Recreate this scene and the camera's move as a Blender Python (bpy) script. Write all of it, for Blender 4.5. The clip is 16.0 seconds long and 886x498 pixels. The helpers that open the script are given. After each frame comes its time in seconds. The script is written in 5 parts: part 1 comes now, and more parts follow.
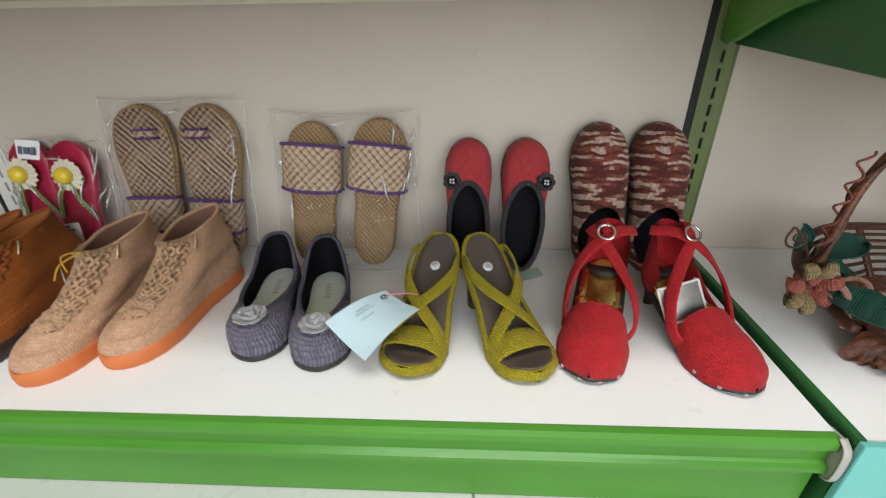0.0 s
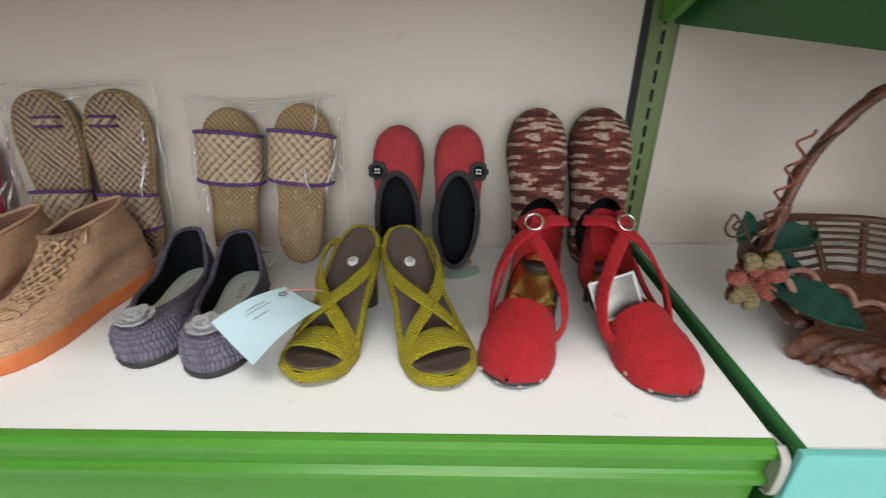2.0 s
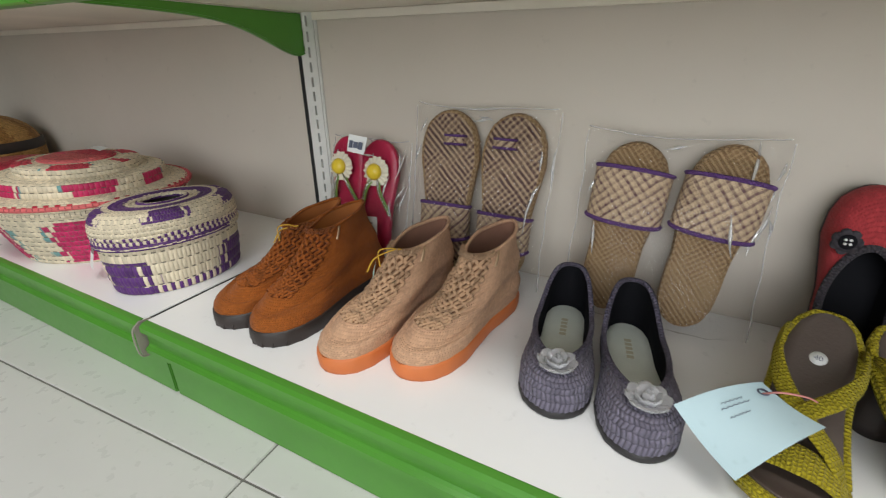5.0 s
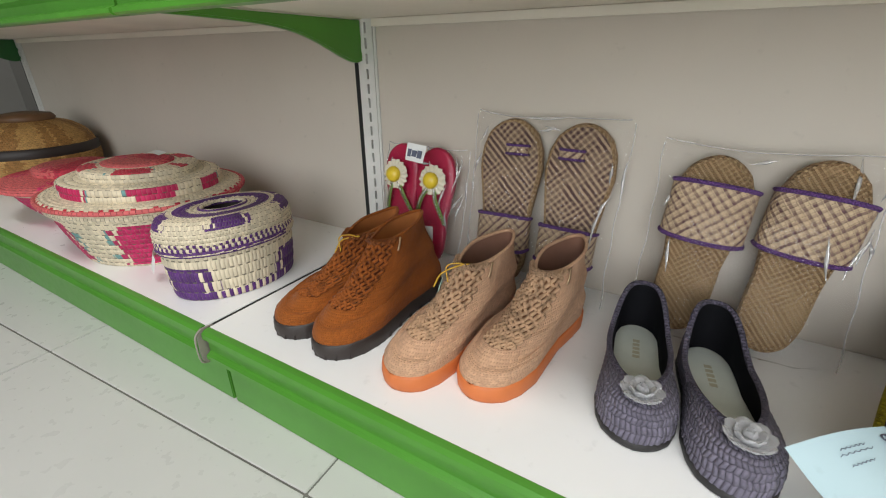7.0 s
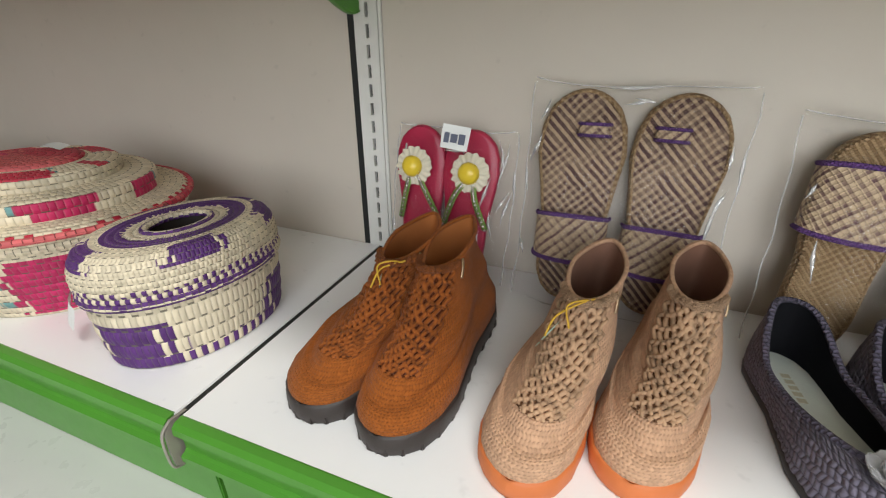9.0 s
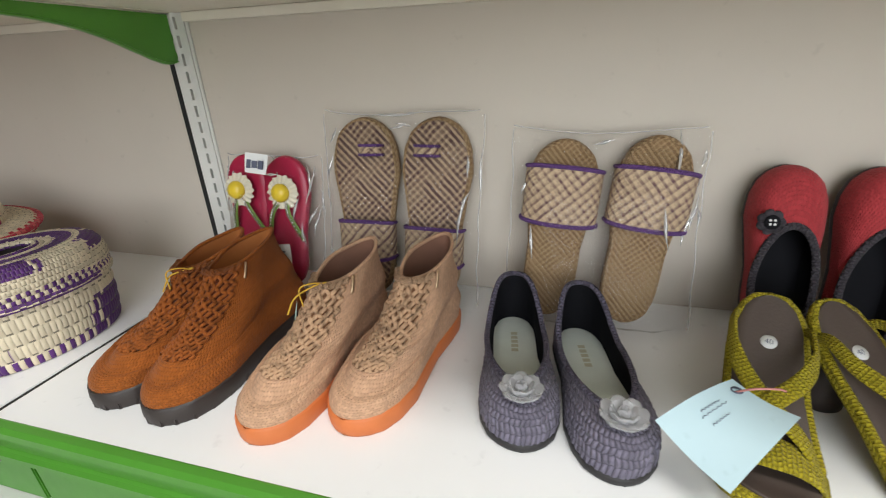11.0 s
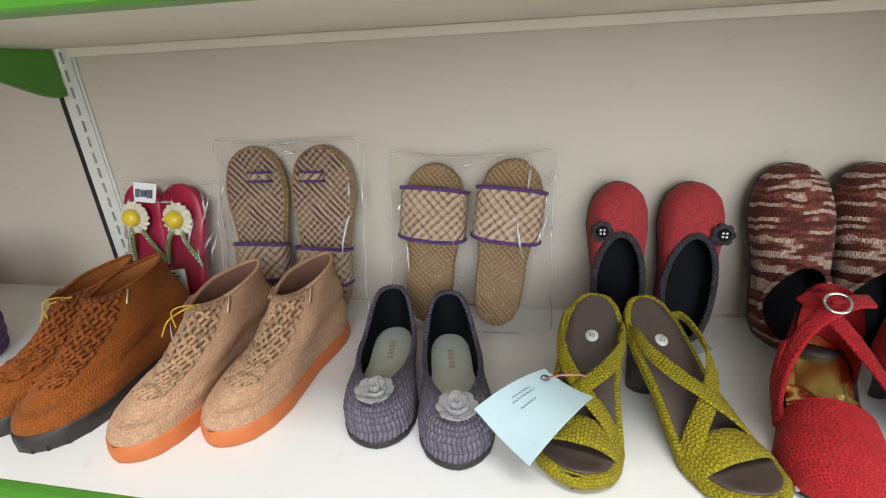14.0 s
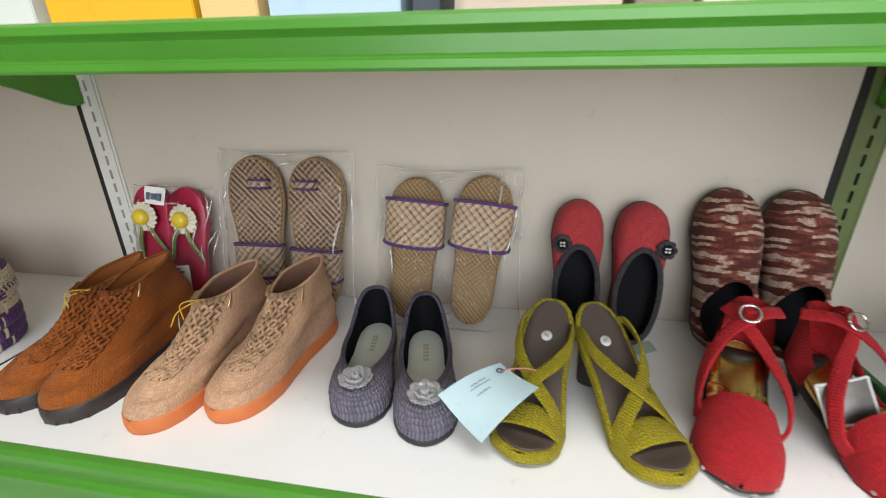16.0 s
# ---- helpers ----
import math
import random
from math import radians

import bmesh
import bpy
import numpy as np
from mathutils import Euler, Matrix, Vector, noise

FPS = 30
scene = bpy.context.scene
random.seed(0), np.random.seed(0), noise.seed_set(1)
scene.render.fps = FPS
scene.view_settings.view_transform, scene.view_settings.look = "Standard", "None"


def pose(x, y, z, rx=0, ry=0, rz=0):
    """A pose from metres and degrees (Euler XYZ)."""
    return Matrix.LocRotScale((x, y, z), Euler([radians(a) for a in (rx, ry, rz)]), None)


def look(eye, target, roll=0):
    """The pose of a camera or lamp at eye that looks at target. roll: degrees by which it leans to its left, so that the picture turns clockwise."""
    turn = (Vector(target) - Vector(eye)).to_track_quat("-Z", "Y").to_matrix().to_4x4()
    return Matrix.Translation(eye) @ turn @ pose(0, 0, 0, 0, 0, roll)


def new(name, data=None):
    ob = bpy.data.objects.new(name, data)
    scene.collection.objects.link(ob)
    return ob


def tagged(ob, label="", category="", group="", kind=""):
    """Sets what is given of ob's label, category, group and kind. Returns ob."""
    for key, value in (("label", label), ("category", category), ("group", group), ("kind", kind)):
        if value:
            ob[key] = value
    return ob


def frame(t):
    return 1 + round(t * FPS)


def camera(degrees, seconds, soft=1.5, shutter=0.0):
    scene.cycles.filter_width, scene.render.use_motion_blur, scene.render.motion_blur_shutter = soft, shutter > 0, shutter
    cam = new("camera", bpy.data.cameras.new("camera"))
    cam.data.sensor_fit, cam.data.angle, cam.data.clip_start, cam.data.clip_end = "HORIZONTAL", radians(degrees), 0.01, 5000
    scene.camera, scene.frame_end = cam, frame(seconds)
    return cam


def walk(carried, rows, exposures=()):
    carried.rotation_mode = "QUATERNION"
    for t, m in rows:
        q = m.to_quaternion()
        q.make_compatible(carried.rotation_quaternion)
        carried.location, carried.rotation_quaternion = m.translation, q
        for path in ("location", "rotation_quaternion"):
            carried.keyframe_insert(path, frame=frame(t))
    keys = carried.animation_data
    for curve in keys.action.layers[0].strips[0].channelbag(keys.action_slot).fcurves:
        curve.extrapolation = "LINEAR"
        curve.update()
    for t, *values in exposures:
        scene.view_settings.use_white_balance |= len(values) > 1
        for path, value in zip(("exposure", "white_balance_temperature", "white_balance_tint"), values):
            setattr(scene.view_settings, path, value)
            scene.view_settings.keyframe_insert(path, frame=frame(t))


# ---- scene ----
cam = camera(90.5, 16.0, 1.1, 0.3)
PATH = [
    (0, (0.8232, -0.72, 0.5016), (0.7128, 1.3968, -0.6252), -0.9),
    (0.5, (0.9096, -0.702, 0.444), (0.7656, 1.4232, -0.6612), -0.2),
    (1, (0.9708, -0.6948, 0.4536), (1.0572, 1.4808, -0.5544), 0.2),
    (1.5, (0.9804, -0.69, 0.456), (1.1148, 1.458, -0.6036), -1.5),
    (2, (0.9144, -0.6816, 0.4572), (0.8496, 1.4628, -0.6192), -0.7),
    (2.5, (0.8592, -0.678, 0.4596), (0.558, 1.4448, -0.618), -0.8),
    (3, (0.7752, -0.6732, 0.4656), (0.144, 1.404, -0.5568), -1.1),
    (3.5, (0.72, -0.654, 0.4524), (-0.0672, 1.3536, -0.6024), -0.6),
    (4, (0.6936, -0.6564, 0.4536), (-0.168, 1.3356, -0.5712), 0.3),
    (4.5, (0.6636, -0.6576, 0.4584), (-0.2832, 1.3008, -0.5568), -0.8),
    (5, (0.6264, -0.6648, 0.4644), (-0.4044, 1.272, -0.5088), -0.3),
    (5.2, (0.6132, -0.6696, 0.4668), (-0.456, 1.2504, -0.498), -0.2),
    (7.3, (0.542, -0.673, 0.474), (-0.408, 0.888, -0.338), -0.4),
    (7.5, (0.506, -0.662, 0.460), (-0.409, 0.911, -0.371), 0.3),
    (8, (0.363, -0.594, 0.440), (-0.368, 1.037, -0.458), 0.5),
    (8.2, (0.320, -0.583, 0.4436), (-0.550, 1.380, -0.632), 0.8),
    (10.3, (0.474, -0.5832, 0.4392), (-0.1152, 1.518, -0.5592), -2.0),
    (10.5, (0.5076, -0.5904, 0.444), (-0.0936, 1.5216, -0.5244), -2.5),
    (11, (0.5808, -0.6132, 0.4572), (-0.0264, 1.5024, -0.4992), -2.2),
    (11.5, (0.6312, -0.6144, 0.4668), (0.1728, 1.53, -0.5112), -1.6),
    (12, (0.6684, -0.6192, 0.474), (0.2256, 1.5552, -0.4428), -3.0),
    (12.5, (0.6852, -0.6264, 0.4764), (0.2712, 1.5492, -0.4512), -2.3),
    (13, (0.696, -0.6276, 0.4716), (0.2916, 1.5444, -0.4632), -3.1),
    (13.5, (0.702, -0.6312, 0.474), (0.2928, 1.548, -0.4452), -3.1),
    (14, (0.6996, -0.6336, 0.4752), (0.2976, 1.5576, -0.4188), -2.5),
    (14.5, (0.702, -0.636, 0.4728), (0.306, 1.5576, -0.4188), -1.4),
    (15, (0.696, -0.6324, 0.4752), (0.3276, 1.5756, -0.3924), -0.0),
    (15.5, (0.6876, -0.6312, 0.48), (0.3048, 1.5732, -0.39), 0.2),
    (16, (0.7356, -0.6888, 0.5172), (0.3576, 1.4952, -0.4032), -0.7),
]
walk(cam, [(t, look(eye, target, roll)) for t, eye, target, roll in PATH],
     [(0, -0.26), (1.5, -0.25), (3.5, -0.40), (5.0, -0.39), (7.5, -0.24), (10.5, -0.14), (12.5, -0.09), (16, -0.12)])

# world and daylight: the shop's glass front stands behind the camera
world = bpy.data.worlds.new("world")
scene.world = world
world.use_nodes = True
sky = world.node_tree.nodes.new("ShaderNodeTexSky")
sky.sky_type, sky.sun_disc = "NISHITA", False
sky.sun_elevation, sky.sun_rotation = radians(48), radians(200)
world.node_tree.links.new(sky.outputs[0], world.node_tree.nodes["Background"].inputs[0])
world.node_tree.nodes["Background"].inputs[1].default_value = 0.1


def lamp(name, m, w, h, watts, colour):
    data = bpy.data.lights.new(name, "AREA")
    data.shape, data.size, data.size_y, data.energy, data.color = "RECTANGLE", w, h, watts, colour
    ob = new(name, data)
    ob.matrix_world = m
    return ob


lamp("window_daylight", look((1.35, -3.12, 1.22), (1.35, 0, 1.1)), 2.6, 1.9, 90, (0.95, 0.985, 1.0))
# unseen overhead fill, added to brighten the shelf fronts from above
lamp("overhead_fill", look((0.95, -1.2, 2.66), (0.95, -1.2, 0)), 1.8, 0.5, 52, (1.0, 0.985, 0.95))

# ---- node materials ----


class Nodes:
    """A small writer of node trees for one Principled material."""

    def __init__(self, name):
        self.mat = bpy.data.materials.new(name)
        self.mat.use_nodes = True
        self.nt = self.mat.node_tree
        self.bsdf = self.nt.nodes["Principled BSDF"]

    def put(self, socket, value):
        if isinstance(value, bpy.types.NodeSocket):
            self.nt.links.new(value, socket)
        elif isinstance(value, (tuple, list)) and len(value) == 3 and len(socket.default_value) == 4:
            socket.default_value = (*value, 1)
        else:
            socket.default_value = value

    def math(self, op, a, b=0.0, c=0.0):
        n = self.nt.nodes.new("ShaderNodeMath")
        n.operation = op
        for i, v in enumerate((a, b, c)):
            self.put(n.inputs[i], v)
        return n.outputs[0]

    def uv(self):
        n = self.nt.nodes.new("ShaderNodeSeparateXYZ")
        self.put(n.inputs[0], self.nt.nodes.new("ShaderNodeUVMap").outputs[0])
        return n.outputs[0], n.outputs[1]

    def xyz(self):
        return self.nt.nodes.new("ShaderNodeTexCoord").outputs["Object"]

    def noise(self, scale, detail=3.0, vector=None, rough=0.55):
        n = self.nt.nodes.new("ShaderNodeTexNoise")
        self.put(n.inputs["Vector"], vector or self.xyz())
        n.inputs["Scale"].default_value, n.inputs["Detail"].default_value = scale, detail
        n.inputs["Roughness"].default_value = rough
        return n.outputs[0]

    def white(self, value):
        n = self.nt.nodes.new("ShaderNodeTexWhiteNoise")
        n.noise_dimensions = "1D"
        self.put(n.inputs["W"], value)
        return n.outputs["Value"]

    def mix(self, f, a, b):
        n = self.nt.nodes.new("ShaderNodeMix")
        n.data_type = "RGBA"
        self.put(n.inputs[0], f)
        self.put(n.inputs[6], a)
        self.put(n.inputs[7], b)
        return n.outputs[2]

    def ramp(self, f, lo, hi):
        n = self.nt.nodes.new("ShaderNodeMapRange")
        for i, v in enumerate((f, lo, hi)):
            self.put(n.inputs[i], v)
        return n.outputs[0]

    def bump(self, h, strength=0.5, dist=0.001):
        n = self.nt.nodes.new("ShaderNodeBump")
        n.inputs["Strength"].default_value, n.inputs["Distance"].default_value = strength, dist
        self.put(n.inputs["Height"], h)
        self.put(self.bsdf.inputs["Normal"], n.outputs[0])

    def done(self, colour, rough=0.6, metal=0.0, spec=0.5, sheen=0.0):
        self.put(self.bsdf.inputs["Base Color"], colour)
        self.put(self.bsdf.inputs["Roughness"], rough)
        self.bsdf.inputs["Metallic"].default_value = metal
        self.bsdf.inputs["Specular IOR Level"].default_value = spec
        self.bsdf.inputs["Sheen Weight"].default_value = sheen
        return self.mat


def shade(c, k):
    return tuple(min(1.0, v * k) for v in c)


def painted(name, c, rough=0.4, scuff=0.12, grain=60):
    """Paint or plastic with faint dirt, uneven gloss and orange peel."""
    n = Nodes(name)
    big, small = n.noise(5, 4), n.noise(grain, 4)
    f = n.math("MULTIPLY", n.ramp(big, 0.35, 0.75), 1.0)
    col = n.mix(f, shade(c, 1 + scuff * 0.4), shade(c, 1 - scuff))
    col = n.mix(n.math("MULTIPLY", n.ramp(small, 0.62, 0.8), scuff), col, shade(c, 0.6))
    n.bump(n.noise(grain * 4, 2), 0.12, 0.0005)
    return n.done(col, n.math("ADD", n.math("MULTIPLY", small, 0.15), rough - 0.07))


def knit(name, c, cell=0.005, row=0.0036, c2=None, deep=0.55, height=0.0016, stripes=None, pits=False):
    """Crochet: rows of slanted stitches along the surface's own u and v, with gaps between them, their shade painted
    in.
    """
    n = Nodes(name)
    u, v = n.uv()
    v = n.math("ADD", v, n.math("MULTIPLY", n.math("SUBTRACT", n.noise(35, 2), 0.5), row * (0.35 if pits else 1.2)))
    vr = n.math("DIVIDE", v, row)
    r = n.math("FLOOR", vr)
    fv = n.math("FRACT", vr)
    lean = n.math("MULTIPLY", n.math("SUBTRACT", n.math("MULTIPLY", n.math("MODULO", n.math("ABSOLUTE", r), 2.0), 2.0), 1.0), 0.35)
    ur = n.math("ADD", n.math("DIVIDE", u, cell), n.math("MULTIPLY", lean, fv))
    shift = n.math("MULTIPLY", n.math("MODULO", n.math("ABSOLUTE", r), 2.0), 0.5) if pits else n.math("MULTIPLY", n.white(r), 0.7)
    ur = n.math("ADD", ur, shift)
    fu = n.math("FRACT", ur)
    hu = n.math("SINE", n.math("MULTIPLY", fu, math.pi))
    hv = n.math("SINE", n.math("MULTIPLY", fv, math.pi))
    if pits:
        # close stitches with small holes where they meet
        h = n.math("SUBTRACT", 1.0, n.math("MULTIPLY", n.math("POWER", n.math("SUBTRACT", 1.0, hu), 0.8), n.math("SUBTRACT", 1.0, n.math("MULTIPLY", hv, 0.8))))
    else:
        h = n.math("MULTIPLY", n.math("POWER", hu, 0.6), n.math("POWER", hv, 0.5))
    pick = n.white(n.math("ADD", n.math("FLOOR", ur), n.math("MULTIPLY", r, 37.7)))
    tone = n.math("ADD", n.math("MULTIPLY", n.noise(14, 3), 0.6), n.math("MULTIPLY", pick, 0.4))
    col = n.mix(n.ramp(tone, 0.25, 0.75), shade(c, 0.84), c2 or shade(c, 1.14))
    if stripes:
        # yarn that changes colour along its rows
        where = n.nt.nodes.new("ShaderNodeCombineXYZ")
        xyz = n.nt.nodes.new("ShaderNodeSeparateXYZ")
        n.put(xyz.inputs[0], n.xyz())
        wob = n.math("MULTIPLY", n.math("SUBTRACT", n.noise(40, 3), 0.5), 0.014)
        n.put(where.inputs[0], n.math("MULTIPLY", xyz.outputs[0], 21.0))
        n.put(where.inputs[1], n.math("MULTIPLY", n.math("FLOOR", n.math("DIVIDE", n.math("ADD", xyz.outputs[1], wob), 0.0044)), 1.73))
        t = n.noise(1.0, 1.0, where.outputs[0])
        col = n.mix(n.ramp(t, 0.44, 0.48), stripes[0], stripes[1])
        col = n.mix(n.ramp(t, 0.52, 0.545), col, stripes[2])
        col = n.mix(n.math("MULTIPLY", pick, 0.35), col, shade(stripes[0], 0.6))
    # darkens the yarn in the crevices, painting shade into its colour
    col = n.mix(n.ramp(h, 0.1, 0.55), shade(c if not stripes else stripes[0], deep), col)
    n.bump(n.math("ADD", h, n.math("MULTIPLY", n.noise(900, 2), 0.18)), 0.9, height)
    return n.done(col, 0.85, 0, 0.2, 0.06)


def weave(name, light, dark, strip=0.0045, share=0.5, height=0.0012, fine=False):
    """Diagonal plaiting of two crossing sets of flat strips, some of them dyed."""
    n = Nodes(name)
    u, v = n.uv()
    u = n.math("ADD", u, n.math("MULTIPLY", n.math("SUBTRACT", n.noise(40, 2), 0.5), strip * 0.7))
    p = n.math("DIVIDE", n.math("ADD", u, v), strip * 1.4142)
    q = n.math("DIVIDE", n.math("SUBTRACT", u, v), strip * 1.4142)
    fp, fq = n.math("FLOOR", p), n.math("FLOOR", q)
    ap, aq = n.math("FRACT", p), n.math("FRACT", q)
    over = n.math("MODULO", n.math("ABSOLUTE", n.math("ADD", n.math("FLOOR", n.math("MULTIPLY", p, 2.0)), n.math("FLOOR", n.math("MULTIPLY", q, 2.0)))), 2.0)
    sp = n.math("ABSOLUTE", n.math("SINE", n.math("MULTIPLY", ap, 2 * math.pi)))
    sq = n.math("ABSOLUTE", n.math("SINE", n.math("MULTIPLY", aq, 2 * math.pi)))
    h = n.math("MULTIPLY", n.math("POWER", sp, 0.4), n.math("POWER", sq, 0.4))
    # every other strip of each set is dyed, unevenly, and shows stronger where it lies on top
    lead = n.ramp(n.noise(30, 1), 0.42, 0.58)
    dp = n.math("MULTIPLY", n.math("LESS_THAN", ap, share), n.math("ADD", 0.55, n.math("MULTIPLY", n.white(n.math("ADD", fp, 0.37)), 0.45)))
    dq = n.math("MULTIPLY", n.math("LESS_THAN", aq, share), n.math("ADD", 0.55, n.math("MULTIPLY", n.white(n.math("ADD", fq, 91.1)), 0.45)))
    dp = n.math("MULTIPLY", dp, n.math("ADD", n.math("MULTIPLY", over, 0.3), n.math("ADD", 0.2, n.math("MULTIPLY", lead, 0.6))))
    dq = n.math("MULTIPLY", dq, n.math("SUBTRACT", 1.0, n.math("ADD", n.math("MULTIPLY", over, 0.3), n.math("MULTIPLY", lead, 0.6))))
    r = n.math("MINIMUM", 1.0, n.math("ADD", dp, dq))
    grain = n.noise(260, 3)
    base = n.mix(r, light, dark)
    base = n.mix(n.math("MULTIPLY", grain, 0.25), base, shade(light, 0.66))
    base = n.mix(n.ramp(n.noise(18, 3), 0.35, 0.8), base, shade(light, 0.85)) if fine else base
    # creases between strips are darkened by height, as painted shade
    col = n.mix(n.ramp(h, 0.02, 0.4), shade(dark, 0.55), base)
    n.bump(n.math("ADD", h, n.math("MULTIPLY", grain, 0.25)), 0.9, height)
    return n.done(col, 0.55, 0, 0.35)


def coiled(name, straw, dye, tint, petals, low, high, row=0.0085, cell=0.0075, phase=0.0, ring=None, check=None, cut=0.28):
    """Basketry in rows of upright strips, dyed in blocks between the heights low and high of the surface's v."""
    n = Nodes(name)
    u, v = n.uv()
    vr = n.math("DIVIDE", v, row)
    r = n.math("FLOOR", vr)
    fv = n.math("FRACT", vr)
    ur = n.math("ADD", n.math("DIVIDE", u, cell), n.math("MULTIPLY", n.math("MODULO", n.math("ABSOLUTE", r), 2.0), 0.5))
    fu = n.math("FRACT", ur)
    id_ = n.math("FLOOR", ur)
    pick = n.white(n.math("ADD", id_, n.math("MULTIPLY", r, 53.3)))
    h = n.math("MULTIPLY", n.math("POWER", n.math("SINE", n.math("MULTIPLY", fu, math.pi)), 0.5), n.math("POWER", n.math("SINE", n.math("MULTIPLY", fv, math.pi)), 0.5))
    wave = n.math("SINE", n.math("ADD", n.math("MULTIPLY", u, petals), phase))
    wave = n.math("ADD", wave, n.math("MULTIPLY", n.math("SUBTRACT", pick, 0.5), 0.7))
    span = n.math("MULTIPLY", n.math("GREATER_THAN", v, low), n.math("LESS_THAN", v, high))
    dyed = n.math("MULTIPLY", n.ramp(wave, cut, cut + 0.06), span)
    fringe = n.math("MULTIPLY", n.ramp(wave, cut - 0.26, cut - 0.2), span)
    col = n.mix(n.math("MULTIPLY", pick, 0.8), shade(straw, 1.08), shade(straw, 0.74))
    col = n.mix(n.math("MULTIPLY", fringe, n.math("GREATER_THAN", pick, 0.6)), col, tint)
    col = n.mix(dyed, col, n.mix(pick, dye, shade(dye, 0.7)))
    for zone, every in ((ring, 1.0), (check, 2.0)):
        # a dyed band, all round or in every second strip
        if zone:
            inside = n.math("MULTIPLY", n.math("GREATER_THAN", v, zone[0]), n.math("LESS_THAN", v, n.math("ADD", zone[1], n.math("MULTIPLY", pick, 0.006))))
            keep = n.math("LESS_THAN", n.math("MODULO", n.math("ABSOLUTE", id_), every), 0.5) if every > 1 else 1.0
            col = n.mix(n.math("MULTIPLY", inside, keep), col, n.mix(pick, dye, shade(dye, 0.7)))
    # narrow gaps: every strip's side faintly, the row joints in short dark dashes
    side = n.ramp(fu, 0.0, 0.16)
    col = n.mix(side, n.mix(0.45, col, shade(straw, 0.35)), col)
    dash = n.math("MULTIPLY", n.math("LESS_THAN", fv, 0.13), n.math("LESS_THAN", n.math("MODULO", n.math("ABSOLUTE", id_), 2.0), 0.5))
    col = n.mix(n.math("MULTIPLY", dash, 0.85), col, shade(straw, 0.2))
    n.bump(n.math("ADD", h, n.math("MULTIPLY", n.noise(300, 2), 0.2)), 0.8, 0.0015)
    return n.done(col, 0.55, 0, 0.3)


def film(name, haze=0.0, ior=1.28):
    """Thin clear plastic film: see-through, with gloss at the creases."""
    n = Nodes(name)
    nt = n.nt
    clear, gloss, mixer = (nt.nodes.new("ShaderNodeBsdf" + k) for k in ("Transparent", "Glossy", "Diffuse"))
    nt.nodes.remove(mixer)
    mixer = nt.nodes.new("ShaderNodeMixShader")
    clear.inputs[0].default_value = (0.995, 0.995, 0.995, 1)
    gloss.inputs["Roughness"].default_value = 0.04
    fres = nt.nodes.new("ShaderNodeFresnel")
    fres.inputs[0].default_value = ior
    b = nt.nodes.new("ShaderNodeBump")
    b.inputs["Strength"].default_value, b.inputs["Distance"].default_value = 1.0, 0.007
    n.put(b.inputs["Height"], n.noise(46, 4, None, 0.6))
    nt.links.new(b.outputs[0], gloss.inputs["Normal"])
    nt.links.new(fres.outputs[0], mixer.inputs[0])
    nt.links.new(clear.outputs[0], mixer.inputs[1])
    nt.links.new(gloss.outputs[0], mixer.inputs[2])
    last = mixer
    # white mixed into the film; on folds it paints their glints
    if haze:
        white, last = nt.nodes.new("ShaderNodeBsdfDiffuse"), nt.nodes.new("ShaderNodeMixShader")
        last.inputs[0].default_value = haze
        nt.links.new(mixer.outputs[0], last.inputs[1])
        nt.links.new(white.outputs[0], last.inputs[2])
    nt.links.new(last.outputs[0], nt.nodes["Material Output"].inputs[0])
    return n.mat


def laminate(name, c, rough=0.35):
    n = Nodes(name)
    a = n.noise(3, 5)
    b = n.noise(45, 3)
    col = n.mix(n.ramp(a, 0.35, 0.75), c, shade(c, 0.93))
    col = n.mix(n.math("MULTIPLY", n.ramp(b, 0.66, 0.74), 0.22), col, shade(c, 0.62))
    n.bump(n.noise(500, 2), 0.06, 0.0004)
    return n.done(col, n.math("ADD", n.math("MULTIPLY", b, 0.2), rough - 0.1))


def metal(name, c, rough=0.3):
    n = Nodes(name)
    s = n.noise(120, 3)
    n.bump(n.noise(60, 3), 0.15, 0.0006)
    return n.done(n.mix(s, c, shade(c, 0.75)), n.math("ADD", n.math("MULTIPLY", s, 0.2), rough - 0.1), 1.0)


def leather(name, c, rough=0.5, grain=350, spec=0.5):
    n = Nodes(name)
    a = n.noise(12, 4)
    n.bump(n.noise(grain, 3), 0.35, 0.0006)
    return n.done(n.mix(n.ramp(a, 0.3, 0.75), shade(c, 0.85), shade(c, 1.15)), n.math("ADD", n.math("MULTIPLY", a, 0.2), rough - 0.1), 0, spec)


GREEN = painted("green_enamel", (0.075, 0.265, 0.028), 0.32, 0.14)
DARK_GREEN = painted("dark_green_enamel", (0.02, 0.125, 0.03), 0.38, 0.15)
OLIVE = painted("olive_enamel", (0.13, 0.17, 0.06), 0.4, 0.2)
TURQUOISE = painted("turquoise_laminate", (0.17, 0.53, 0.48), 0.42, 0.06)
PANEL = laminate("back_panel_laminate", (0.60, 0.54, 0.465), 0.5)
DECK = laminate("white_deck_laminate", (0.89, 0.89, 0.885), 0.32)
WHITE_STEEL = painted("white_steel", (0.70, 0.69, 0.65), 0.4, 0.12)
UNDER = painted("cream_shelf_underside", (0.82, 0.77, 0.66), 0.5, 0.1)
# near-black that stands in for shade inside slots, gaps and joints
GAP_SHADE = painted("gap_shade", (0.012, 0.013, 0.012), 0.7)
# walls and ceiling stay out of view; their dark tones cut bounced light
PLASTER = painted("wall_paint", (0.27, 0.26, 0.24), 0.75, 0.06)
CEILING = painted("ceiling_paint", (0.52, 0.51, 0.49), 0.8, 0.05)
